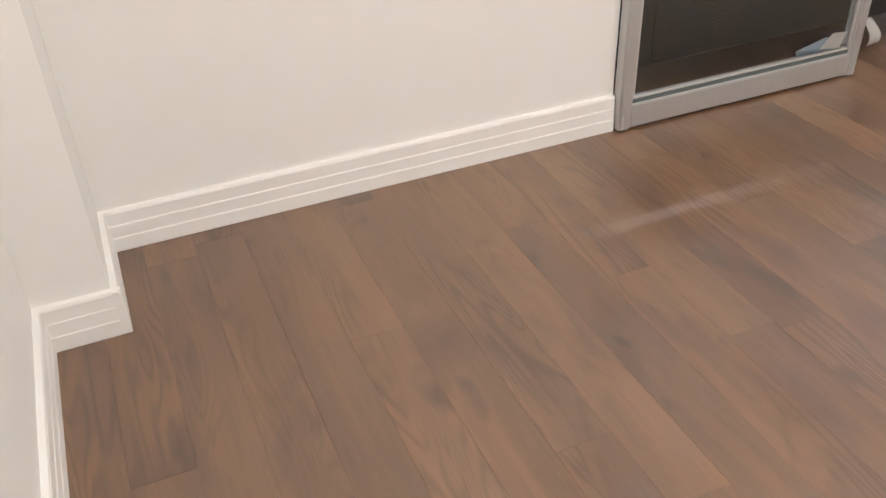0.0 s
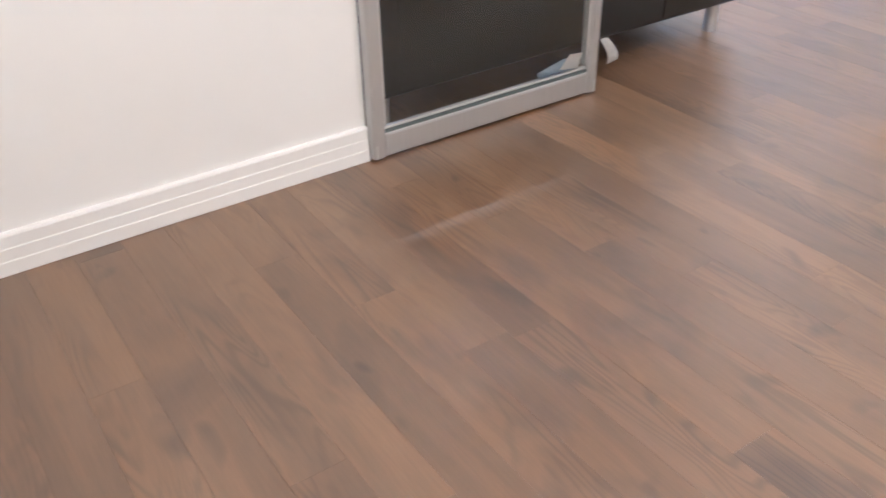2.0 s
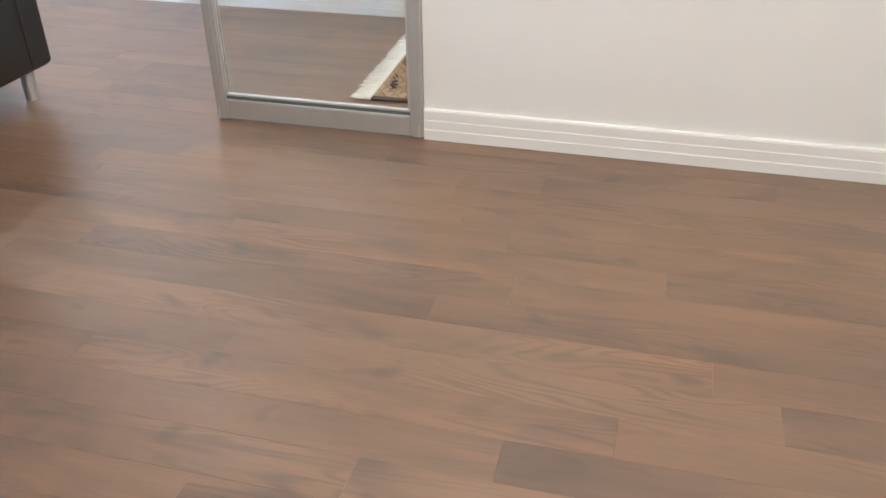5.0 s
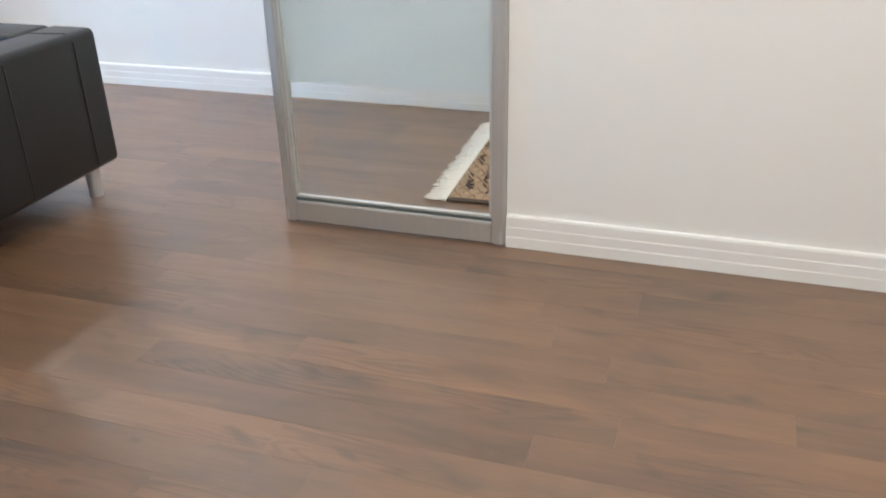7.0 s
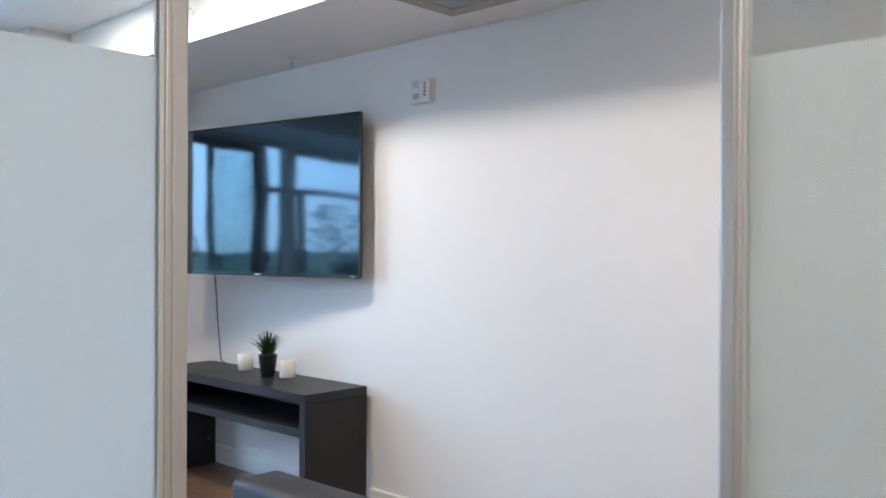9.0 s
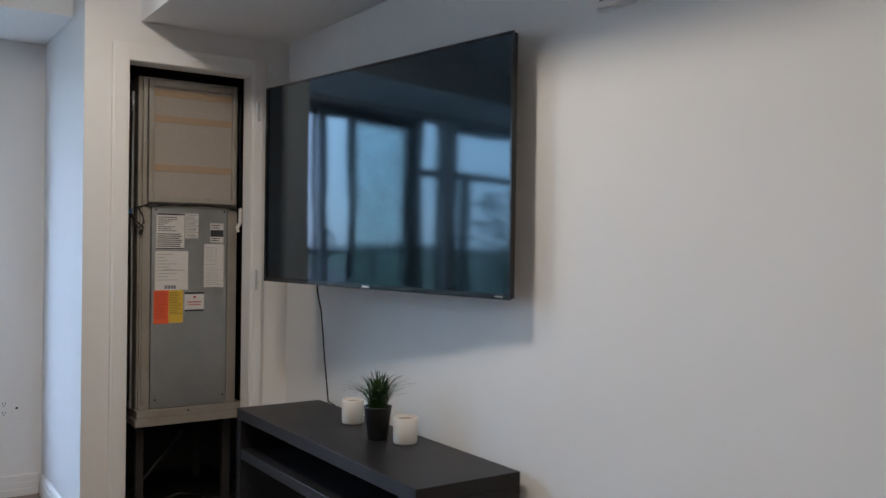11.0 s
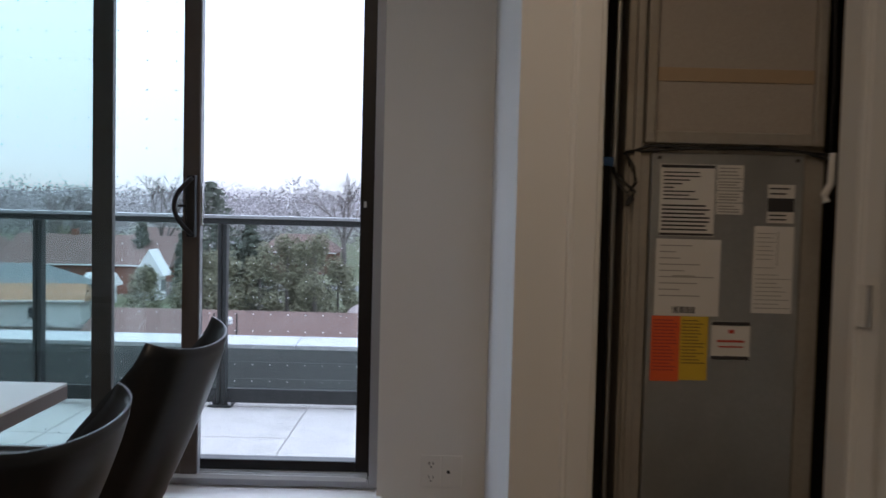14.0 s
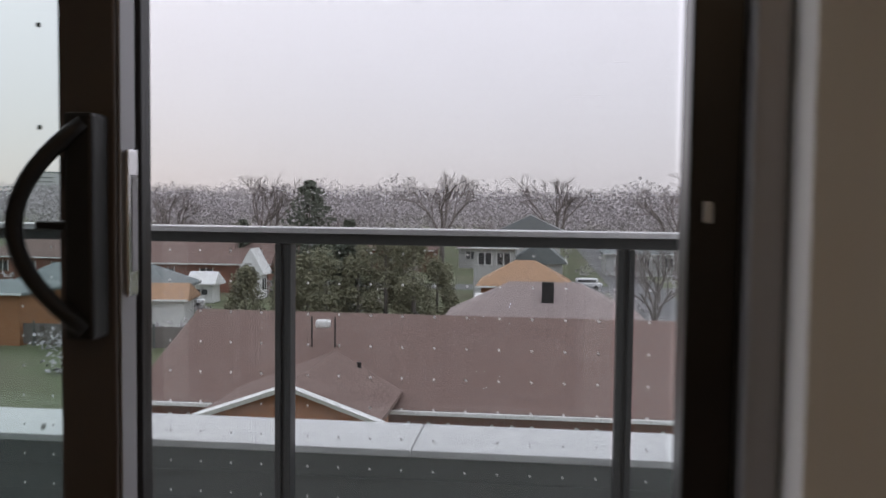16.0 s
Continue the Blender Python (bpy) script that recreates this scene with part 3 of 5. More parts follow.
for x0, x1 in ((-1.467, -0.421), (-0.344, 0.839), (0.916, 1.035)):
    pane("pane", x0, x1, Y_WIN + 0.07, 0.493, 2.019, w2)
pane("pane", -1.467, 1.035, Y_WIN + 0.07, 2.081, 2.435, w2)

# narrow sidelight between the column and the terrace door
w3 = tagged(new("window_3"), "narrow dark framed sidelight beside the terrace door", "window", kind="structure")
w3.location = (-0.018, 0, -0.038)
win_frame("window_frame", 1.234, 1.502, Y_WIN + 0.05, Y_WIN + 0.09, 0.432, 2.496, 0.022, M_WINBROWN, w3)
part("transom", box(B(), 1.257, 1.479, Y_WIN + 0.052, Y_WIN + 0.088, 2.02, 2.08, 0.003), M_WINBROWN, w3)
pane("pane", 1.257, 1.479, Y_WIN + 0.07, 0.455, 2.019, w3)
pane("pane", 1.257, 1.479, Y_WIN + 0.07, 2.081, 2.473, w3)


# ---- sofa ----
def sofa():
    s = thing("sofa", "low black leather two-seat sofa with boxy arms, back against the glass", "sofa", (2.438, 2.543, 0))
    w, d, h = 0.90, 0.44, 0.645
    z0 = 0.128
    b = part("back", box(B(), -w, w, -d, -d + 0.19, z0, h, 0.026, 4), M_LEATHER, s, smooth=True)
    for x in (-w + 0.13, w - 0.47, w - 0.13):
        part("seam", tube(B(), [(x, -d - 0.001, z0 + 0.02), (x, -d - 0.001, h - 0.03), (x * 0.99, -d + 0.02, h + 0.0005), (x * 0.965, -d + 0.17, h + 0.0005)], 0.0028, 6), M_LEATHER, b)
    part("piping", tube(B(), [(-w + 0.13, -d + 0.012, h - 0.008), (w - 0.13, -d + 0.012, h - 0.008)], 0.003, 6), M_LEATHER, b)
    for sx in (-1, 1):
        x0, x1 = sorted((sx * w, sx * (w - 0.19)))
        a = part("arm", box(B(), x0, x1, -d + 0.1905, d, z0, h, 0.026, 4), M_LEATHER, s, smooth=True)
        part("arm_piping", tube(B(), [(sx * (w - 0.172), -d + 0.2, h - 0.008), (sx * (w - 0.172), d - 0.03, h - 0.008), (sx * (w - 0.172), d - 0.004, h - 0.03), (sx * (w - 0.172), d - 0.004, z0 + 0.02)], 0.003, 6), M_LEATHER, a)
    part("base", box(B(), -w + 0.191, w - 0.191, -d + 0.191, d - 0.02, z0, 0.30, 0.015, 3), M_LEATHER, s, smooth=True)
    bm = B()
    box(bm, -w + 0.193, w - 0.193, -d + 0.193, d - 0.006, 0.301, 0.44, 0.03, 4)
    for v in bm.verts:
        if v.co.z > 0.42:
            v.co.z += 0.012 * math.cos(v.co.x * 2.2) + 0.003 * math.sin(v.co.x * 37)
    part("seat_cushion", bm, M_LEATHER, s, smooth=True)
    bm = B()
    for i in range(40):
        x = -w + 0.22 + i * (2 * w - 0.44) / 39
        tube(bm, [(x, -d + 0.195, 0.45), (x + 0.006 * math.sin(i), -d + 0.199, 0.55), (x, -d + 0.194, 0.64)], 0.006, 6)
    part("gathers", bm, M_LEATHER, s, "puckered inner leather")
    for sx in (-1, 1):
        for sy in (-1, 1):
            part("leg", rod(B(), (sx * (w - 0.09), sy * (d - 0.075), 0), (sx * (w - 0.09), sy * (d - 0.075), z0 + 0.01), 0.026, 0.029, 20), M_ALU, s, smooth=False)
    tg = B()
    rows = []
    for i in range(9):
        k = i / 8
        y, z = -d + 0.012 - 0.035 * math.sin(k * 2.6) - 0.012 * k, z0 - 0.092 * k
        rows.append((tg.verts.new((0.112 + 0.012 * k * k, y, z)), tg.verts.new((0.150 + 0.022 * k, y - 0.006 * k, z + 0.010 * k))))
    for p, q in zip(rows, rows[1:]):
        tg.faces.new((p[0], p[1], q[1], q[0]))
    bmesh.ops.solidify(tg, geom=tg.faces[:], thickness=0.0008)
    part("care_label", tg, M_PAPER, s, "white fabric care label hanging out")


sofa()


# ---- rug in the hall ----
def rug():
    r = thing("rug", "woven jute rug with dark border and cream fringe", "rug", (4.045, -0.088, 0), 2)
    y1 = 0.93
    part("weave", box(B(), -0.44, 0.44, -y1, y1, 0.001, 0.009, 0.002), M_JUTE, r)
    bm = B()
    for sx in (-1, 1):
        box(bm, *sorted((sx * 0.4405, sx * 0.47)), -y1, y1, 0.001, 0.010, 0.002)
    part("border", bm, M_JUTEDARK, r, "dark braided edge")
    rnd = random.Random(4)
    bm = B()
    for i in range(24):
        for j in range(64):
            x, y = -0.43 + i * 0.0374, y1 - 0.02 - j * 0.028
            a = 0.016 if (i + j) % 2 else -0.016
            tube(bm, [(x, y, 0.009), (x + 0.018, y + a * 0.5, 0.0125), (x + 0.034, y + a, 0.009)], 0.0042, 4)
    part("ribs", bm, M_JUTE, r)
    bm = B()
    for i in range(170):
        x, y = -0.43 + rnd.random() * 0.85, -y1 + rnd.random() * 2 * y1
        k = rnd.choice((-1, 1))
        for j in range(2):
            xx = x + j * 0.035
            tube(bm, [(xx, y, 0.0125), (xx + 0.016, y + 0.009 * k, 0.0145), (xx + 0.03, y + 0.018 * k, 0.0125)], 0.0036, 4)
    tagged(part("dark_pattern", bm, M_JUTEDARK, r), kind="stuff")
    for sy in (-1, 1):
        bm = B()
        box(bm, -0.47, 0.47, *sorted((sy * (y1 + 0.0005), sy * (y1 + 0.022))), 0.001, 0.011, 0.002)
        for i in range(110):
            x = -0.468 + i * 0.0086
            l = 0.075 + rnd.random() * 0.02
            tube(bm, [(x, sy * (y1 + 0.015), 0.009), (x + rnd.uniform(-0.006, 0.006), sy * (y1 + 0.05), 0.008), (x + rnd.uniform(-0.014, 0.014), sy * (y1 + l), 0.004)], 0.0046, 5, 0.5)
        part("fringe", bm, M_FRINGE, r, "cream cotton fringe")


rug()


# ---- console table ----
def console():
    c = thing("console_table", "black-brown wooden console table with an open shelf", "table", (4.4465, 4.762, 0))
    L, D, H = 0.762, 0.206, 0.665
    part("top", box(B(), -D, D, -L, L, H - 0.048, H, 0.0015, 1), M_CONSOLE, c)
    for s in (-1, 1):
        part("side", box(B(), -D, D, *sorted((s * L, s * (L - 0.048))), 0, H - 0.0485, 0.0015, 1), M_CONSOLE, c)
    part("shelf", box(B(), -D + 0.002, D, -L + 0.0485, L - 0.0485, 0.442, 0.487, 0.0015, 1), M_CONSOLE, c)
    part("back_panel", box(B(), D - 0.012, D - 0.002, -L + 0.0485, L - 0.0485, 0.4875, H - 0.0485), M_CONSOLE, c)
    part("cable_rod", rod(B(), (D - 0.08, L - 0.05, 0.205), (D - 0.10, L - 0.13, 0.19), 0.005), M_CHROME, c)


console()


def cup(x, y):
    c = thing("cup", "white ceramic candle cup on the console", "cup", (x, y, 0.665), group="cups on the console")
    r, h = 0.046, 0.100
    part("body", lathe(B(), [(r - 0.004, 0), (r, 0.005), (r + 0.001, h * 0.5), (r, h - 0.002), (r - 0.002, h), (r - 0.005, h - 0.003), (r - 0.005, h - 0.016)]), M_CERAMIC, c, smooth=True)
    # brown disc puts the shadow inside the cup into the wax colour
    part("wax", lathe(B(), [(r - 0.0055, h - 0.03), (r - 0.0055, h - 0.012)]), material("wax_shadow", (0.30, 0.22, 0.14), 0.7), c)


cup(4.540, 4.973)
cup(4.540, 4.552)


def grass_pot():
    g = thing("potted_grass", "small artificial grass plant in a black pot", "plant", (4.482, 4.662, 0.665))
    g.scale = (1.22, 1.22, 1.22)
    part("pot", lathe(B(), [(0.030, 0), (0.032, 0.002), (0.044, 0.100), (0.045, 0.104), (0.041, 0.104), (0.040, 0.095)]), M_POT, g, smooth=True)
    part("soil", lathe(B(), [(0.039, 0.085), (0.039, 0.096)]), M_SOIL, g)
    rnd = random.Random(2)
    for k in range(3):
        bm = B()
        for i in range(60):
            a, rr = rnd.uniform(0, 6.283), rnd.uniform(0, 0.026)
            out, h = rnd.uniform(0.0, 0.115), rnd.uniform(0.06, 0.13)
            p0 = Vector((rr * math.cos(a), rr * math.sin(a), 0.096))
            dv = Vector((math.cos(a), math.sin(a), 0))
            p2 = p0 + dv * out + Vector((0, 0, h * (1.0 - 0.25 * out / 0.1)))
            pts = arc(p0, p0 + dv * out * 0.3 + Vector((0, 0, h * 0.8)), p2, 5)
            side = Vector((-dv.y, dv.x, 0))
            prev = None
            for j, p in enumerate(pts):
                w = 0.0034 * (1 - j / len(pts)) + 0.0003
                cur = (bm.verts.new(p - side * w), bm.verts.new(p + side * w))
                if prev:
                    bm.faces.new((prev[0], prev[1], cur[1], cur[0]))
                prev = cur
        bmesh.ops.solidify(bm, geom=bm.faces[:], thickness=0.0005)
        part("grass_tuft", bm, M_BLADE, g)


grass_pot()


# ---- television on its wall arm ----
def television():
    a, b = Vector((4.583, 3.980, 0)), Vector((4.360, 5.515, 0))
    mid, ang = (a + b) / 2, math.degrees(math.atan2((b - a).y, (b - a).x)) - 90
    t = thing("television", "large flat black television on a swivelled wall arm, switched off", "television", (mid.x, mid.y, 1.684), ang)
    W, H = 0.776, 0.443
    part("housing", box(B(), 0.006, 0.026, -W + 0.004, W - 0.004, -H + 0.004, H - 0.004, 0.004, 2), M_TVFRAME, t)
    part("rear_hump", box(B(), 0.0265, 0.066, -0.45, 0.45, -H + 0.05, 0.12, 0.01, 2), M_BLACKPL, t)
    bm = B()
    for s in (-1, 1):
        box(bm, -0.002, 0.0058, *sorted((s * W, s * (W - 0.011))), -H, H, 0.002)
    box(bm, -0.0025, 0.0058, -W + 0.011, W - 0.011, H - 0.010, H, 0.002)
    box(bm, -0.004, 0.0058, -W + 0.011, W - 0.011, -H, -H + 0.019, 0.002)
    part("bezel", bm, M_TVFRAME, t)
    part("screen", box(B(), 0.001, 0.0055, -W + 0.0115, W - 0.0115, -H + 0.0195, H - 0.0105), M_SCREEN, t)
    part("maker_mark", box(B(), -0.005, -0.0041, -0.022, 0.022, -H + 0.006, -H + 0.013), M_PLASTIC, t)
    part("corner_mark", box(B(), -0.005, -0.0041, -W + 0.03, -W + 0.066, -H + 0.007, -H + 0.012), M_FADED, t)
    part("mount_plate", box(B(), 0.0665, 0.09, -0.2, 0.2, -0.15, 0.15, 0.003), M_BLACKPL, t)
    part("mount_arm", box(B(), 0.0905, 0.19, -0.05, 0.03, -0.04, 0.04, 0.004), M_BLACKPL, t)
    cb = thing("power_cord", "thin black television power cord hanging down the wall", "cable", (4.62, 5.375, 0.665))
    part("cord", tube(B(), [(-0.12, -0.125, 0.60), (-0.115, -0.12, 0.54), (-0.06, -0.05, 0.44), (-0.035, -0.018, 0.34), (-0.02, -0.008, 0.22), (-0.005, -0.004, 0.10), (0.006, 0.0, 0.018), (0.038, 0.0, -0.002), (0.040, 0.0, -0.08)], 0.0035, 8), M_CABLE, cb, smooth=True)


television()

# ---- small fixtures ----
dt = thing("smoke_alarm", "square white combined alarm with red lettering on the wall", "alarm", (X_TV, 3.612, 2.196))
dt.scale = (0.9, 0.84, 0.84)
part("base", box(B(), -0.012, -0.001, -0.095, 0.095, -0.075, 0.075, 0.004), M_PLASTIC, dt)
part("cover", box(B(), -0.040, -0.0125, -0.082, 0.082, -0.066, 0.066, 0.010, 3), M_PLASTIC, dt)
bm = B()
for i in range(5):
    box(bm, -0.0415, -0.0402, 0.0, 0.06, 0.02 + i * 0.008, 0.023 + i * 0.008)
part("grille", bm, M_FADED, dt)
bm = B()
for i in range(4):
    box(bm, -0.0415, -0.0402, -0.055, -0.04, -0.035 + i * 0.022, -0.021 + i * 0.022)
part("red_lettering", bm, M_RED, dt)
bm = B()
for i in range(3):
    box(bm, -0.0415, -0.0402, 0.0, 0.05, -0.045 + i * 0.012, -0.040 + i * 0.012)
part("print", bm, M_INK, dt)


def sprinkler(at, down=True, label=""):
    s = thing("sprinkler_head", label, "sprinkler", at, group="sprinkler heads")
    if down:
        part("escutcheon", lathe(B(), [(0.03, -0.001), (0.03, -0.005), (0.02, -0.012)]), M_PLASTIC, s, smooth=True)
        part("frame", rod(B(), (0, 0, -0.012), (0, 0, -0.045), 0.007), M_CHROME, s)
        part("deflector", lathe(B(), [(0.017, -0.047), (0.017, -0.045)]), M_CHROME, s)
    else:
        part("escutcheon", rod(B(), (-0.001, 0, 0), (-0.012, 0, 0), 0.032, 0.024), M_PLASTIC, s)
        part("frame", rod(B(), (-0.012, 0, 0), (-0.05, 0, 0), 0.008), M_CHROME, s)
        part("deflector", box(B(), -0.055, -0.05, -0.018, 0.018, -0.018, 0.018, 0.001), M_CHROME, s)


sprinkler((4.50, 4.47, 2.465), True, "small pendent sprinkler head under the bulkhead")
sprinkler((3.92, 4.53, 2.63), False, "chrome sidewall sprinkler head on the bulkhead")

def ceiling_register():
    v = thing("air_register", "warm white ceiling air register with a dark grille under the bulkhead", "vent", (4.215, 2.83, 2.465))
    hx, hy = 0.19, 0.33
    fr = B()
    for x0, x1, y0, y1 in ((-hx, -hx + 0.075, -hy, hy), (hx - 0.075, hx, -hy, hy), (-hx + 0.075, hx - 0.075, -hy, -hy + 0.075), (-hx + 0.075, hx - 0.075, hy - 0.075, hy)):
        box(fr, x0, x1, y0, y1, -0.028, -0.001, 0.004)
    part("frame", fr, M_FILTER, v, "beige flanged frame")
    # the shade behind the slats is the backing's near-black colour
    part("backing", box(B(), -hx + 0.076, hx - 0.076, -hy + 0.076, hy - 0.076, -0.006, -0.001), M_RECESS_SHADE, v)
    for i in range(9):
        x = -hx + 0.085 + i * 0.0245
        part("slat", box(B(), x, x + 0.014, -hy + 0.077, hy - 0.077, -0.022, -0.016, 0.001), M_STEEL, v)


ceiling_register()

oc = thing("wall_outlet", "white double power outlet low on the window wall", "outlet", (3.475, Y_WIN, 0.487))
part("plate", box(B(), -0.036, 0.036, -0.004, -0.001, -0.058, 0.058, 0.0014), M_WALL, oc)
for z in (-0.025, 0.025):
    bm = B()
    for x in (-0.008, 0.006):
        box(bm, x, x + 0.003, -0.0068, -0.0062, z, z + 0.010)
    box(bm, -0.002, 0.003, -0.0068, -0.0062, z - 0.012, z - 0.006)
    part("socket", bm, M_INK, oc)
jk = thing("cable_jack", "white wall plate with one round jack", "outlet", (3.550, Y_WIN, 0.487))
part("plate", box(B(), -0.036, 0.036, -0.004, -0.001, -0.058, 0.058, 0.0014), M_WALL, jk)
part("jack", rod(B(), (-0.012, -0.006, 0.0), (-0.012, -0.012, 0.0), 0.006), M_INK, jk)


# ---- bar table and stools ----
def stool(at, rz, low=0.0):
    s = thing("bar_stool", "black moulded shell bar stool with chrome frame beside the white table", "stool", at, rz, group="bar stools at the table")
    bm = B()
    nu, nv = 30, 16
    grid = []
    for layer in (0, 1):
        rows = []
        for j in range(nv + 1):
            v = j / nv
            row = []
            for i in range(nu + 1):
                u = -1 + 2 * i / nu
                ph = u * math.radians(82 + 50 * (1 - v) ** 1.1)
                ry, rx = 0.198 - 0.004 * (1 - v), 0.092 + 0.065 * (1 - v)
                off = 0.006 * layer
                zt = 1.143 - low + 0.028 * u * u
                z = 0.79 + (zt - 0.79) * v
                row.append(bm.verts.new((-0.195 * (1 - v) ** 1.2 + (rx - off) * math.copysign(abs(math.cos(ph)) ** 0.75, math.cos(ph)), (ry - off) * math.sin(ph), z)))
            rows.append(row)
        grid.append(rows)
    for layer in (0, 1):
        g = grid[layer]
        for j in range(nv):
            for i in range(nu):
                bm.faces.new((g[j][i], g[j][i + 1], g[j + 1][i + 1], g[j + 1][i]))
    a, b = grid
    for i in range(nu):
        bm.faces.new((a[nv][i], a[nv][i + 1], b[nv][i + 1], b[nv][i])), bm.faces.new((a[0][i], a[0][i + 1], b[0][i + 1], b[0][i]))
    for j in range(nv):
        bm.faces.new((a[j][0], a[j + 1][0], b[j + 1][0], b[j][0])), bm.faces.new((a[j][nu], a[j + 1][nu], b[j + 1][nu], b[j][nu]))
    part("backrest", bm, M_STOOL, s, smooth=True)
    c = -0.215
    part("seat", lathe(B(), [(0.15, 0.702), (0.182, 0.708), (0.190, 0.720), (0.182, 0.734), (0.15, 0.730), (0.05, 0.724)], (c, 0, 0), 36), M_SEAT, s, smooth=True)
    ring = [(c + 0.196 * math.cos(t * math.pi / 18), 0.196 * math.sin(t * math.pi / 18), 0.714) for t in range(37)]
    part("seat_ring", tube(B(), ring, 0.010, 10), M_CHROME, s, "chrome seat ring", smooth=True)
    for s_ in (-1, 1):
        part("bracket", tube(B(), [(c + 0.10, s_ * 0.165, 0.716), (c + 0.13, s_ * 0.172, 0.77), (c + 0.15, s_ * 0.170, 0.83)], 0.009, 8), M_CHROME, s, "chrome bracket from seat to shell", smooth=True)
    for k in range(4):
        an = math.pi / 4 + k * math.pi / 2
        p0 = (c + 0.16 * math.cos(an), 0.16 * math.sin(an), 0.706)
        p1 = (c + 0.235 * math.cos(an), 0.235 * math.sin(an), 0.0)
        part("leg", rod(B(), p1, p0, 0.010, 0.011), M_CHROME, s)
    part("footrest", tube(B(), [(c + 0.207 * math.cos(t * math.pi / 18), 0.207 * math.sin(t * math.pi / 18), 0.25) for t in range(37)], 0.008, 8), M_CHROME, s, smooth=True)


stool((2.942, 5.715, 0), -3)
stool((2.925, 5.145, 0), -8, 0.036)
tb = thing("bar_table", "white topped rectangular bar table with a dark edge", "table", (2.164, 5.349, 0))
part("tabletop", box(B(), -0.416, 0.416, -0.70, 0.70, 0.944, 0.980, 0.002), M_TABLE, tb)
part("edge_band", box(B(), -0.4165, 0.4165, -0.7005, 0.7005, 0.940, 0.974, 0.002), M_TABLEEDGE, tb, "dark edge of the top")
for sx in (-1, 1):
    for sy in (-1, 1):
        part("leg", box(B(), *sorted((sx * 0.10, sx * 0.15)), *sorted((sy * 0.42, sy * 0.47)), 0, 0.9395, 0.003), M_TABLEEDGE, tb)


# ---- palm by the window column ----
def palm(at):
    p = thing("potted_palm", "tall green potted palm by the windows", "plant", at)
    part("pot", lathe(B(), [(0.13, 0), (0.14, 0.01), (0.17, 0.32), (0.175, 0.34), (0.16, 0.34), (0.155, 0.30)]), M_POT, p, smooth=True)
    rnd = random.Random(8)
    for k in range(9):
        a = k * 2.4 + rnd.uniform(-0.2, 0.2)
        dv = Vector((math.cos(a), math.sin(a), 0))
        top = 1.25 + 0.65 * rnd.random()
        pts = arc((0.02 * dv.x, 0.02 * dv.y, 0.3), dv * 0.1 + Vector((0, 0, top)), dv * rnd.uniform(0.35, 0.6) + Vector((0, 0, top - 0.05)), 14)
        st = part("stem", tube(B(), pts, 0.010, 6, 0.3), M_STEM, p)
        bm = B()
        for i in range(5, 15):
            d = (pts[min(i + 1, 14)] - pts[i - 1]).normalized()
            side = d.cross(Vector((0, 0, 1))).normalized()
            for s in (-1, 1):
                l = 0.24 * (1 - abs(i - 9) / 9)
                t = pts[i] + side * s * l + d * l * 0.6 - Vector((0, 0, 0.05))
                w = d * 0.013
                m = (pts[i] + t) / 2 + Vector((0, 0, 0.015))
                v = [bm.verts.new(c) for c in (pts[i], m - w, t, m + w)]
                bm.faces.new(v)
        tagged(part("frond", bm, M_LEAF, st), kind="stuff")


palm((0.95, 6.42, 0))


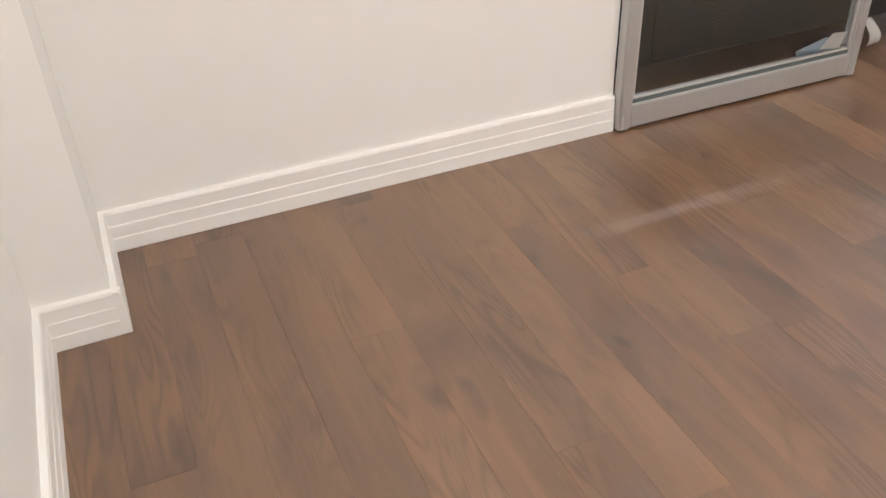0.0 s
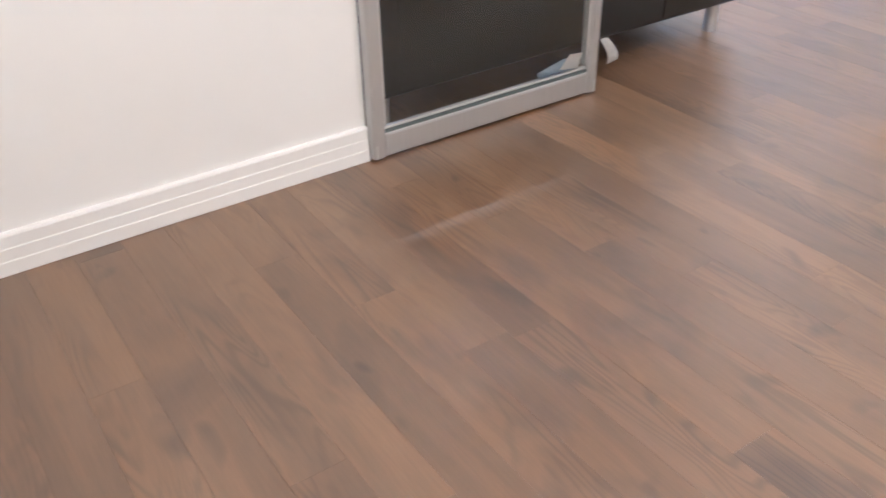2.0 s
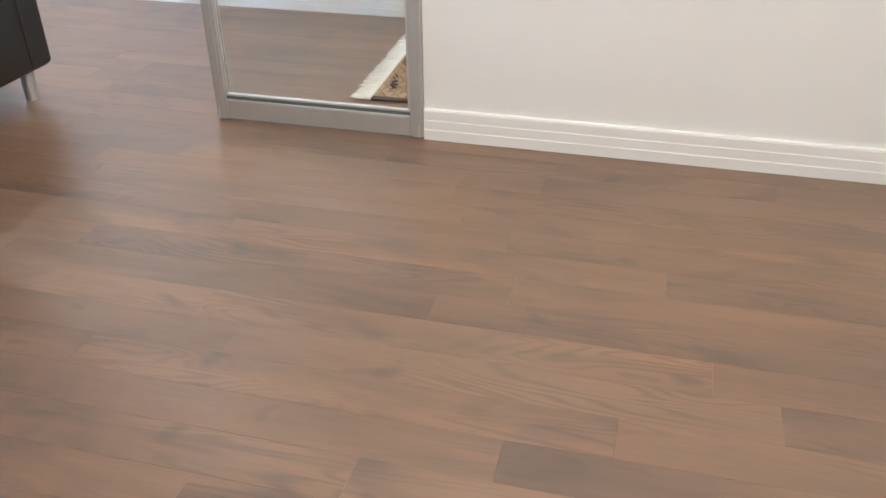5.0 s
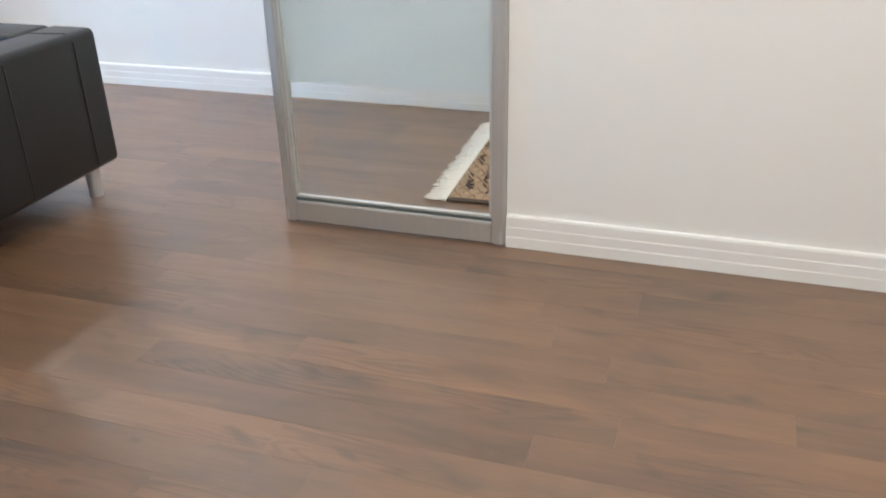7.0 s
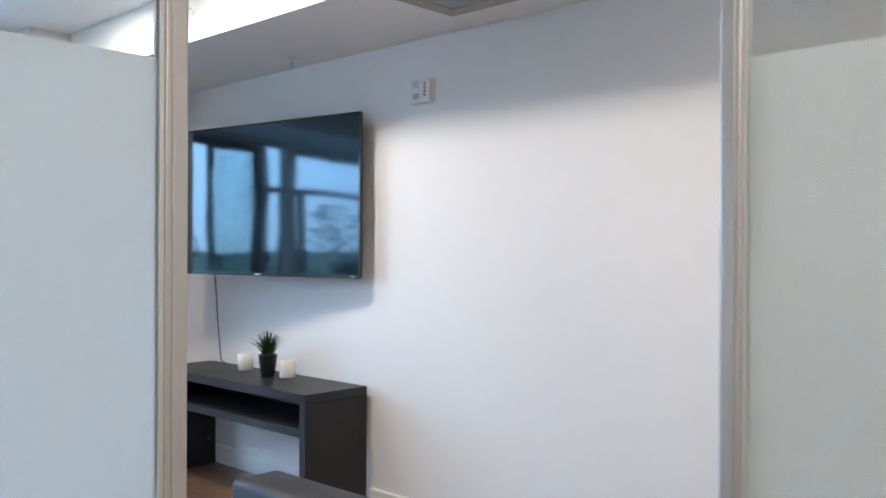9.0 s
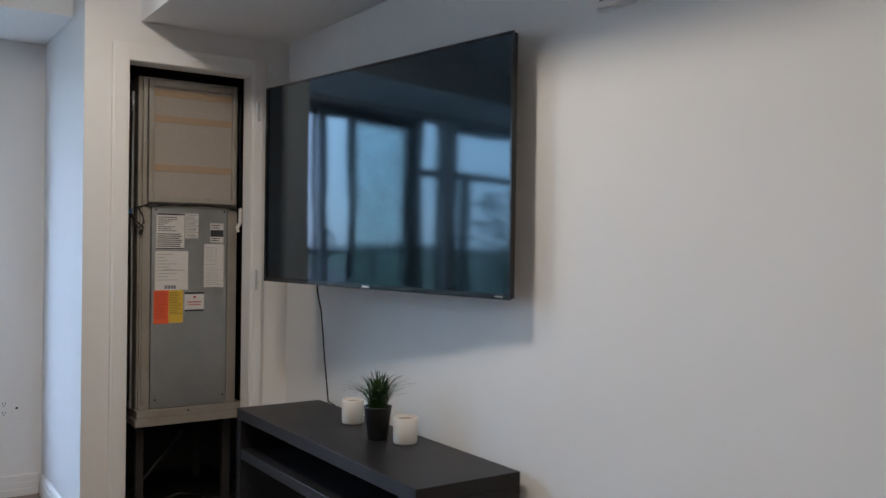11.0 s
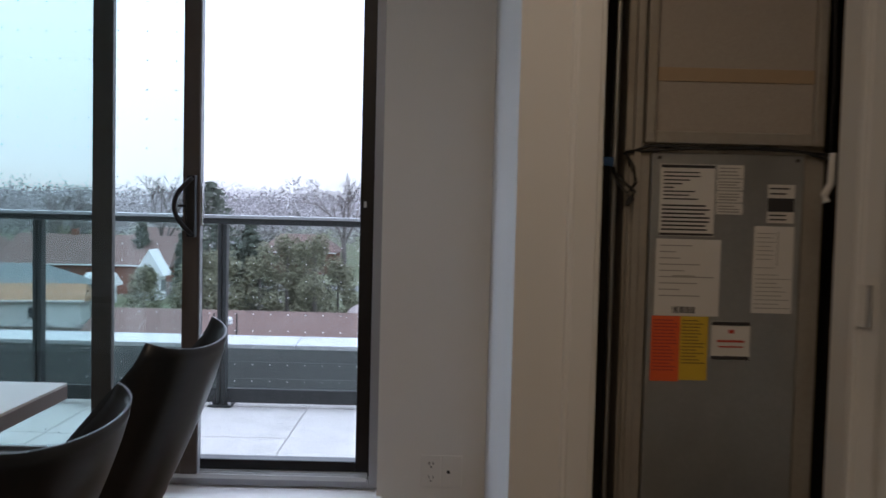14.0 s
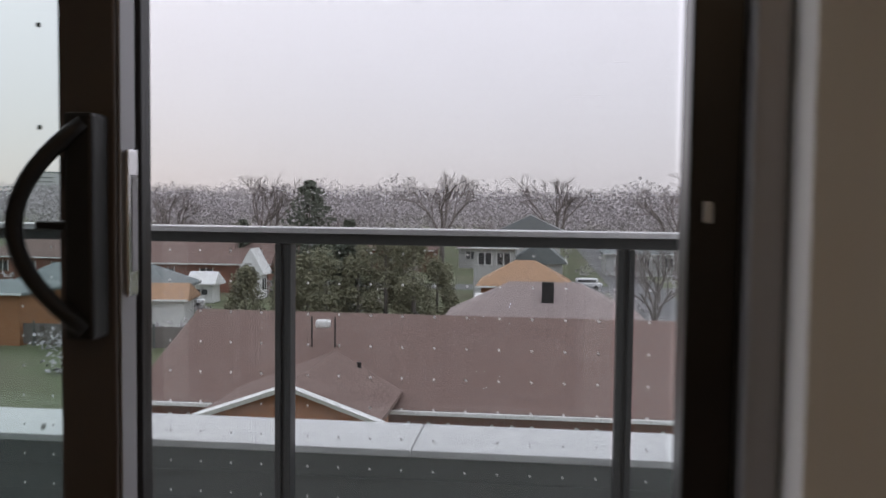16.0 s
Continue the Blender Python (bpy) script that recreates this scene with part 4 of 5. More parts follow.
# ---- air handler in the closet ----
def air_handler():
    f = thing("air_handler", "galvanised steel air handler with filter and stickers in the closet", "air handler", (4.232, 6.162, 0.025))
    f.scale = (0.97, 0.97, 0.97)

    def bx(x0, x1, y0, y1, z0, z1, bev=0.0015):
        return box(B(), x0 - 4.268, x1 - 4.268, y0, y1, z0, z1, bev)

    # feet coloured near-black, so the void under the unit looks shaded
    for x in (4.03, 4.5):
        for y in (0.1, 0.6):
            part("foot", bx(x - 0.02, x + 0.02, y - 0.02, y + 0.02, -0.0255, 0.478), M_RECESS_SHADE, f)
    part("stand", bx(3.975, 4.556, -0.03, 0.66, 0.480, 0.520, 0.003), M_DULL, f)
    part("plinth", bx(3.985, 4.548, -0.022, 0.655, 0.5205, 0.562, 0.003), M_DULL, f)
    body = part("body", bx(3.99, 4.522, 0.02, 0.65, 0.5625, 2.285, 0.004), M_DULL, f)
    for x0, x1 in ((3.998, 4.052), (4.462, 4.515)):
        part("corner_post", bx(x0, x1, 0.002, 0.0195, 0.563, 1.622, 0.002), M_DULL, body)
    door = part("access_panel", bx(4.056, 4.458, -0.006, 0.0195, 0.566, 1.612, 0.003), M_STEEL, f, "plain galvanised access panel")
    for x, z in ((4.075, 1.598), (4.44, 1.598), (4.44, 0.61), (4.08, 0.61), (4.25, 0.545)):
        part("screw", rod(B(), (x - 4.268, -0.0245 if z < 0.56 else -0.0065, z), (x - 4.268, -0.0275 if z < 0.56 else -0.0095, z), 0.005, None, 10), M_INK, door)
    fr = B()
    for a in ((4.036, 4.062, 1.636, 2.268), (4.48, 4.506, 1.636, 2.268), (4.0625, 4.4795, 1.636, 1.668), (4.0625, 4.4795, 2.236, 2.268)):
        box(fr, a[0] - 4.268, a[1] - 4.268, -0.012, 0.0195, a[2], a[3], 0.003)
    flt = part("filter_frame", fr, M_DULL, f)
    part("filter", bx(4.063, 4.479, 0.004, 0.019, 1.669, 2.235, 0), M_FILTER, flt, "dusty beige filter media")
    for z in (2.205, 2.072, 1.818):
        part("strap", bx(4.063, 4.479, 0.001, 0.0035, z - 0.018, z + 0.018, 0.001), M_STRAP, flt)
    part("filter_rail", bx(4.008, 4.028, -0.008, 0.0195, 0.6, 2.275, 0.002), M_DULL, f)
    part("conduit", rod(B(), (3.962 - 4.268, 0.02, 0.575), (3.962 - 4.268, 0.02, 2.20), 0.008), M_STEEL, f)
    part("drain_pipe", tube(B(), [(4.53 - 4.268, -0.01, 1.62), (4.527 - 4.268, -0.014, 1.54), (4.51 - 4.268, -0.016, 1.51), (4.515 - 4.268, -0.02, 1.49)], 0.010, 10), M_PLASTIC, f, "white plastic tube")
    wires = [[(3.98, 0.0, 1.605), (4.05, -0.012, 1.628), (4.2, -0.014, 1.622), (4.35, -0.014, 1.628), (4.52, -0.010, 1.615)],
             [(3.985, 0.0, 1.61), (4.1, -0.016, 1.619), (4.28, -0.012, 1.629), (4.45, -0.015, 1.620), (4.53, -0.008, 1.60)],
             [(4.525, -0.004, 1.60), (4.528, -0.006, 1.8), (4.522, -0.006, 2.0), (4.526, -0.004, 2.28)],
             [(3.985, 0.0, 1.61), (4.005, -0.02, 1.57), (4.012, -0.022, 1.53), (3.99, -0.02, 1.50), (3.965, -0.012, 1.53), (3.955, 0.0, 1.57)],
             [(3.955, 0.0, 1.56), (3.975, -0.02, 1.535), (4.008, -0.024, 1.505), (4.0, -0.022, 1.488)],
             [(3.952, 0.01, 0.62), (3.955, 0.01, 1.2), (3.95, 0.012, 1.6), (3.956, 0.012, 2.1)]]
    for w in wires:
        part("wire", tube(B(), [(x - 4.268, y, z) for x, y, z in w], 0.0042, 8), M_CABLE, f, smooth=True)
    part("blue_plug", bx(3.925, 3.955, -0.012, 0.008, 1.572, 1.596, 0.003), M_BLUE, f)
    part("wire_nut", rod(B(), (4.0 - 4.268, -0.022, 1.49), (3.99 - 4.268, -0.026, 1.47), 0.010, 0.006), M_CABLE, f)

    def sheet(name, x0, x1, z0, z1, mat, label=""):
        return part(name, bx(x0, x1, -0.0075, -0.0063, z0, z1, 0), mat, f, label)

    def bars(par, rows, mat, name="print"):
        bm = B()
        for x0, x1, z0, z1 in rows:
            box(bm, x0 - 4.268, x1 - 4.268, -0.0083, -0.0076, z0, z1)
        tagged(part(name, bm, mat, par), kind="stuff")

    rnd = random.Random(6)

    def lines(x0, x1, z0, z1, n, h, short=0.6):
        rows = []
        for i in range(n):
            z = z1 - (i + 0.5) * (z1 - z0) / n
            rows.append((x0, x0 + (x1 - x0) * rnd.uniform(short, 1.0), z - h / 2, z + h / 2))
        return rows

    a = sheet("rating_label", 4.079, 4.224, 1.392, 1.582, M_PAPER, "white rating label with black border")
    bars(a, [(4.081, 4.222, 1.572, 1.580), (4.081, 4.222, 1.394, 1.400)] + lines(4.088, 4.200, 1.485, 1.565, 8, 0.0035, 0.25) + lines(4.085, 4.218, 1.404, 1.478, 7, 0.0045, 0.8), M_INK)
    for z0, z1 in ((1.548, 1.582), (1.516, 1.545), (1.484, 1.513), (1.452, 1.481)):
        t = sheet("approval_label", 4.229, 4.299, z0, z1, M_PAPER)
        bars(t, lines(4.234, 4.294, z0 + 0.003, z1 - 0.004, 3, 0.0035, 0.7), M_FADED)
    p = sheet("wiring_sheet", 4.074, 4.246, 1.180, 1.384, M_PAPER, "creased paper wiring sheet with a bar code")
    bars(p, lines(4.085, 4.235, 1.225, 1.375, 9, 0.003, 0.2) + [(4.12, 4.18, 1.285, 1.288)], M_FADED)
    bars(p, [(4.122 + i * 0.0052, 4.122 + i * 0.0052 + (0.0034 if i % 3 else 0.0018), 1.187, 1.205) for i in range(12)], M_INK, "bar_code")
    o = sheet("warning_sticker", 4.069, 4.1455, 1.004, 1.179, M_ORANGE, "orange warning sticker")
    bars(o, lines(4.074, 4.140, 1.03, 1.172, 16, 0.0028, 0.7), M_RED)
    y = sheet("caution_sticker", 4.146, 4.221, 1.008, 1.179, M_YELLOW, "yellow caution sticker")
    bars(y, lines(4.151, 4.216, 1.05, 1.172, 14, 0.0028, 0.6), material("brown_print", (0.25, 0.16, 0.03), 0.8))
    c = sheet("service_label", 4.229, 4.333, 1.064, 1.168, M_PAPER, "white service label with black bars")
    bars(c, [(4.230, 4.332, 1.157, 1.167), (4.230, 4.332, 1.065, 1.075)], M_INK)
    bars(c, [(4.245, 4.318, 1.112, 1.118), (4.275, 4.29, 1.136, 1.146), (4.25, 4.315, 1.098, 1.102)], M_RED, "red_print")
    d = sheet("data_label", 4.364, 4.436, 1.432, 1.534, M_PAPER)
    bars(d, [(4.365, 4.435, 1.462, 1.498)] + lines(4.37, 4.43, 1.503, 1.53, 2, 0.004) + lines(4.37, 4.43, 1.436, 1.458, 2, 0.004), M_INK)
    e = sheet("instruction_sheet", 4.332, 4.439, 1.192, 1.423, M_PAPER, "faded instruction sheet")
    bars(e, [(4.338, 4.39, 1.312, 1.314), (4.395, 4.397, 1.32, 1.41)] + lines(4.34, 4.432, 1.20, 1.30, 9, 0.002, 0.6) + lines(4.34, 4.39, 1.33, 1.41, 7, 0.002, 0.6), M_FADED)


air_handler()
mat = thing("drip_tray", "black plastic drip tray with cables on the closet floor", "tray", (4.22, 6.56, 0))
part("tray", box(B(), -0.31, 0.40, -0.30, 0.38, 0.001, 0.05, 0.01), M_POT, mat)
for k, w in enumerate(([(-0.28, -0.2, 0.08), (-0.15, -0.22, 0.2), (0.0, -0.2, 0.36), (0.04, -0.18, 0.40)], [(-0.1, -0.25, 0.055), (0.0, -0.27, 0.09), (0.12, -0.26, 0.055)])):
    part("hose", tube(B(), w, 0.008, 8), M_CABLE, mat, smooth=True)

# ---- terrace ----
ZT = 0.275
bm = B()
box(bm, -8, 12, 7.206, 9.206, -0.4, ZT - 0.042)
terrace = structure("pavement_terrace", bm, M_CLAD, "pale grey concrete pavers of the roof terrace", "pavement")
px_, py_ = 1.205, 0.645
paver = bpy.data.meshes.new("paver")
bm = box(B(), 0, px_ - 0.005, 0, py_ - 0.005, -0.04, 0, 0.004, 1)
bm.to_mesh(paver)
bm.free()
paver.materials.append(M_PAVER)
bm = box(B(), 0, px_ - 0.005, 0, 0.313, -0.04, 0, 0.004, 1)
paver_cut = bpy.data.meshes.new("paver_cut")
bm.to_mesh(paver_cut)
bm.free()
paver_cut.materials.append(M_PAVER)
for i in range(-7, 7):
    for j in range(4):
        ob = new("paver", paver if j else paver_cut)
        ob.location = (2.755 + i * px_, 7.212 if j == 0 else 6.885 + j * py_, ZT + random.uniform(-0.0015, 0.0015))
        ob.parent = terrace
bm = B()
box(bm, -8, 12, 9.207, 9.545, -9.8, 0.545)
for z in (0.455, 0.352):
    box(bm, -8, 12, 9.197, 9.2068, z, z + 0.008)
par = structure("parapet", bm, M_CLAD, "charcoal clad parapet with a pale metal cap", "parapet")
for i in range(-4, 4):
    x = 2.61 + i * 2.4
    part("cap", box(B(), x + 0.002, x + 2.398, 9.190, 9.560, 0.546, 0.572, 0.003), M_CAP, par)


def railing():
    r = thing("railing", "charcoal metal terrace railing with dotted glass panels", "railing", (2.260, 8.832, ZT))
    S = 1.045
    top = 1.085
    # cap coloured pale to show the sky's reflection on its top
    part("top_rail", box(B(), -9.4, 8.3, -0.045, 0.045, top - 0.012, top + 0.006, 0.003), M_RAILTOP_SHEEN, r, "cap of the rail, the sky's sheen put in its pale colour")
    part("rail_channel", box(B(), -9.4, 8.3, -0.032, 0.032, top - 0.045, top - 0.0125, 0.003), M_RAIL, r)
    for k in range(-8, 8):
        x = k * S
        bm = B()
        for s in (-1, 1):
            box(bm, *sorted((x + s * 0.006, x + s * 0.025)), -0.03, 0.03, 0.012, top - 0.046, 0.003)
        box(bm, x - 0.0055, x + 0.0055, -0.018, 0.018, 0.012, top - 0.046)
        po = part("post", bm, M_RAIL, r)
        bm = box(B(), x - 0.065, x + 0.065, -0.06, 0.06, 0.002, 0.0115, 0.002)
        for s in (-1, 1):
            box(bm, *sorted((x + s * 0.030, x + s * 0.042)), -0.03, 0.03, 0.012, 0.085, 0.003)
        part("base_plate", bm, M_RAIL, po)
        for sx in (-1, 1):
            part("bolt", rod(B(), (x + sx * 0.05, -0.035, 0.012), (x + sx * 0.05, -0.035, 0.03), 0.009, None, 8), M_CHROME, po)
    for k in range(-8, 7):
        x0, x1 = k * S + 0.034, (k + 1) * S - 0.034
        g = part("glass_panel", box(B(), x0, x1, -0.004, 0.004, 0.104, top - 0.046), M_RAILGLASS, r)
        g.visible_shadow = False
        part("bottom_rail", box(B(), x0 - 0.004, x1 + 0.004, -0.016, 0.016, 0.022, 0.103, 0.003), M_RAIL, g)
        bm = B()
        for i in range(10):
            for j in range(10):
                bmesh.ops.create_circle(bm, cap_ends=True, segments=6, radius=0.0041, matrix=Matrix.Translation((x0 + 0.04 + i * 0.0995, -0.0052, 0.145 + j * 0.0965)) @ pose(0, 0, 0, 90))
        tagged(part("frit_dots", bm, M_FRIT, g, "small white bird-safe dots"), kind="stuff")


railing()
# dots on the terrace door glass
for x0, x1, y, nm in ((1.79, 2.57, Y_WIN + 0.0325, "sliding_dots"), (1.62, 2.23, Y_WIN + 0.0715, "fixed_dots")):
    bm = B()
    for i in range(int((x1 - x0) / 0.104) + 1):
        for j in range(17):
            bmesh.ops.create_circle(bm, cap_ends=True, segments=6, radius=0.0031, matrix=Matrix.Translation((x0 + 0.03 + i * 0.104, y, 0.62 + j * 0.104)) @ pose(0, 0, 0, 90))
    tagged(part(nm, bm, M_FADED, wd, "small grey bird-safe dots"), kind="stuff")

# ---- the neighbourhood ----
G = -9.8
bm = B()
bmesh.ops.create_grid(bm, x_segments=1, y_segments=1, size=2500, matrix=Matrix.Translation((0, 0, G)))
structure("ground", bm, M_LAWN, "winter lawns and gardens below the terrace", "ground")
bm = B()
box(bm, -300, 200, 118, 126, G - 0.1, G + 0.02)
box(bm, -62, -54, 20, 300, G - 0.1, G + 0.024)
box(bm, 13, 20, 20, 300, G - 0.1, G + 0.028)
structure("road", bm, M_ASPHALT, "wet grey side streets between the houses", "road")


def roof_mesh(w, d, eave, ridge, hip, over=0.5):
    """Hip or gable roof, ridge along x; hip is how far the ridge ends are drawn in."""
    bm = B()
    x, y = w / 2 + over, d / 2 + over
    lo = [bm.verts.new(c) for c in ((-x, -y, eave), (x, -y, eave), (x, y, eave), (-x, y, eave))]
    lb = [bm.verts.new((v.co.x, v.co.y, eave - 0.22)) for v in lo]
    a, b = bm.verts.new((-x + hip, 0, ridge)), bm.verts.new((x - hip, 0, ridge))
    bm.faces.new((lo[0], lo[1], b, a)), bm.faces.new((lo[2], lo[3], a, b)), bm.faces.new((lo[1], lo[2], b)), bm.faces.new((lo[3], lo[0], a))
    for i in range(4):
        bm.faces.new((lb[i], lb[(i + 1) % 4], lo[(i + 1) % 4], lo[i]))
    bm.faces.new(list(reversed(lb)))
    return bm


def house(label, at, rz, w, d, eave, ridge, wall_mat, roof_mat, hip=0.0, windows=4, chimney=None):
    h = thing("house", label, "house", at, rz, group="houses below")
    part("wall", box(B(), -w / 2, w / 2, -d / 2, d / 2, 0, eave - 0.23), wall_mat, h)
    r = part("roof", roof_mesh(w, d, eave, ridge, hip), roof_mat, h)
    part("gutter", box(B(), -w / 2 - 0.5, w / 2 + 0.5, -d / 2 - 0.62, -d / 2 - 0.505, eave - 0.2, eave - 0.03, 0.02), M_WHITEPAINT, h, "white gutter")
    for i in range(windows):
        x = -w / 2 + (i + 0.6) * w / (windows + 0.2)
        wi = part("window", box(B(), x - 0.75, x + 0.75, -d / 2 - 0.05, -d / 2 - 0.01, max(0.9, eave - 2.0), eave - 0.7), M_WINDOW, h)
        bm = B()
        for s in (-0.8, 0, 0.8):
            box(bm, x + s - 0.06, x + s + 0.06, -d / 2 - 0.08, -d / 2 - 0.011, max(0.9, eave - 2.0) - 0.1, eave - 0.6)
        part("frame", bm, M_WHITEPAINT, wi)
    if chimney:
        cx, cy, cz, mat = chimney
        part("chimney", box(B(), cx - 0.4, cx + 0.4, cy - 0.3, cy + 0.3, cz - 1.6, cz, 0.03), mat, r)
    return h


# the long brown roof across the street
mh = house("long low brick house with a wide brown shingle roof", (7.2, 46.2, G), 0, 41, 11.6, 3.0, 6.0, M_BRICK, M_SHINGLE, 0.6, 12)
bm = B()
gx, gy, ap, ev, hw = -12.95, -10.2, 4.68, 3.52, 3.4
TH = 0.16
f = [bm.verts.new(c) for c in ((gx - hw, gy, ev), (gx, gy, ap), (gx + hw, gy, ev), (gx + hw, gy, ev - TH), (gx, gy, ap - TH), (gx - hw, gy, ev - TH))]
k = [bm.verts.new((v.co.x, -5.0 if i % 3 != 1 else -2.6, v.co.z)) for i, v in enumerate(f)]
for i in range(6):
    bm.faces.new((f[i], f[(i + 1) % 6], k[(i + 1) % 6], k[i]))
bm.faces.new(f), bm.faces.new(list(reversed(k)))
cg = part("cross_gable_roof", bm, M_SHINGLE, mh)
bm = B()
f = [bm.verts.new(c) for c in ((gx - hw + 0.4, gy + 0.35, 0), (gx + hw - 0.4, gy + 0.35, 0), (gx + hw - 0.4, gy + 0.35, ev - 0.06), (gx, gy + 0.35, ap - 0.2), (gx - hw + 0.4, gy + 0.35, ev - 0.06))]
r = bmesh.ops.extrude_face_region(bm, geom=[bm.faces.new(f)])
bmesh.ops.translate(bm, vec=(0, 3.5, 0), verts=[v for v in r["geom"] if isinstance(v, bmesh.types.BMVert)])
part("gable_wall", bm, M_ORANGEBRICK, mh)
bm = B()
for s in (-1, 1):
    tube(bm, [(gx + s * (hw + 0.1), gy - 0.05, ev - 0.12), (gx, gy - 0.05, ap - 0.06)], 0.13, 4)
part("fascia", bm, M_WHITEPAINT, mh, "white gable fascia")
part("vent_pipe", rod(B(), (-11.6, -4.2, 3.8), (-11.6, -4.2, 4.45), 0.09, None, 8), M_TYRE, mh)
bm = B()
for x in (-14.1, -13.05):
    rod(bm, (x, -2.55, 4.5), (x, -2.55, 6.15), 0.035, None, 6)
ant = part("antenna_frame", bm, M_TYRE, mh)
part("dish_box", box(B(), -13.92, -13.25, -2.75, -2.35, 5.62, 6.0, 0.12, 3), M_WHITEPAINT, ant, "rounded white aerial box")

house("bungalow with a pink-grey hip roof and dark chimney", (3.6, 66, G), 0, 13, 10, 3.3, 5.9, M_SIDING, M_SHINGLE2, 4.6, 3, (0.2, -2.2, 6.1, M_TYRE))
house("bungalow with an orange hip roof", (1.9, 92, G), 0, 8.2, 8, 3.5, 5.7, M_ORANGEBRICK, M_SHINGLE3, 3.6, 3)
house("low building with a pale metal roof", (1.6, 77, G), 0, 6.5, 7, 3.0, 3.9, M_SIDING, M_WHITEPAINT, 0.2, 2)
house("two-storey pale sided house", (-1.9, 110, G), 0, 4.8, 7, 6.2, 6.6, M_SIDING, M_SHINGLE4, 0.3, 2)
house("pale sided gabled house", (3.3, 113, G), 90, 7, 5.5, 4.4, 7.0, M_SIDING, M_SHINGLE4, 0.0, 2)
house("white gabled house behind", (2.0, 142, G), 90, 9, 9, 7.2, 9.6, M_SIDING, M_SHINGLE4, 0.0, 2)
house("brick house with a brown roof", (-40, 114, G), 4, 20, 13, 3.6, 6.9, M_BRICK, M_SHINGLE, 0.5, 4, (-3, 0, 7.6, M_BRICK))
house("brick house with a brown hip roof", (-63, 122, G), -3, 17, 12, 3.4, 6.6, M_BRICK, M_SHINGLE, 4, 4)
house("bungalow with a grey roof", (-38, 84, G), 8, 15, 10, 3.1, 5.2, M_SIDING, M_SHINGLE4, 3.5, 3)
house("flat low orange brick building", (-47, 72, G), 0, 22, 9, 4.1, 4.3, M_ORANGEBRICK, M_SHINGLE4, 0.4, 4)
house("shed with an orange roof", (-31.5, 80, G), 10, 7, 4, 2.6, 3.8, M_WHITEPAINT, M_SHINGLE3, 0.4, 1)
house("small white garden shed", (-33.5, 98, G), 0, 2.6, 2.2, 2.2, 3.4, M_WHITEPAINT, M_WHITEPAINT, 0.2, 1)
house("small white shed with a steep roof", (-29.5, 103, G), 90, 2.2, 2.2, 3.0, 5.8, M_WHITEPAINT, M_WHITEPAINT, 0.0, 1)
for i, (x, y, w, ro, wa) in enumerate(((-20, 150, 12, M_SHINGLE, M_BRICK), (-5, 160, 11, M_SHINGLE2, M_SIDING), (-80, 150, 14, M_SHINGLE4, M_BRICK), (-50, 170, 12, M_SHINGLE, M_BRICK), (20, 150, 12, M_SHINGLE4, M_SIDING),
                                       (34, 96, 13, M_SHINGLE, M_BRICK), (-100, 120, 14, M_SHINGLE2, M_SIDING), (38, 170, 12, M_SHINGLE2, M_BRICK))):
    house("distant house among bare trees", (x, y, G), 0, w, 9, 3.6, 6.4, wa, ro, 3.0, 3)
for x, y, w, h in ((-470, 800, 22, 36), (-440, 830, 26, 31)):
    t = thing("apartment_tower", "grey apartment tower far off in the haze", "building", (x, y, G))
    part("wall", box(B(), -w / 2, w / 2, -10, 10, 0, h), M_SIDING, t)
    part("roof", box(B(), -w / 2 - 0.3, w / 2 + 0.3, -10.3, 10.3, h + 0.01, h + 1), M_CLAD, t)
    for j in range(0, int(h) - 4, 4):
        part("window_band", box(B(), -w / 2 + 1, w / 2 - 1, -10.1, -10.01, 2.6 + j, 3.6 + j), M_CLAD, t)
fn = thing("garden_fence", "long grey garden fence", "fence", (-36, 68, G))
for i in range(14):
    part("post", box(B(), -16 + i * 2.4, -15.88 + i * 2.4, -0.06, 0.06, 0, 1.9), M_CLAD, fn)
for i in range(13):
    part("panel", box(B(), -15.87 + i * 2.4, -13.61 + i * 2.4, -0.03, 0.03, 0.1, 1.7), M_BARK, fn)


def car(at, rz, label):
    c = thing("car", label, "car", at, rz, group="parked cars")
    bm = box(B(), -2.2, 2.2, -0.85, 0.85, 0.35, 0.95, 0.18, 3)
    box(bm, -1.3, 1.6, -0.75, 0.75, 0.9, 1.55, 0.22, 3)
    part("body", bm, M_CARPAINT, c, smooth=True)
    part("windows", box(B(), -1.1, 1.4, -0.77, 0.77, 1.05, 1.4, 0.1), M_WINDOW, c)
    for x in (-1.35, 1.35):
        for y in (-0.86, 0.7):
            w = part("wheel", rod(B(), (x, y, 0.33), (x, y + 0.16, 0.33), 0.33, None, 14), M_TYRE, c)


car((9.5, 121.5, G + 0.03), 0, "white car parked on the street")
car((-88, 122.5, G + 0.03), 4, "white pickup parked on the street")
car((-33.5, 92, G), 30, "white car parked beside a shed")


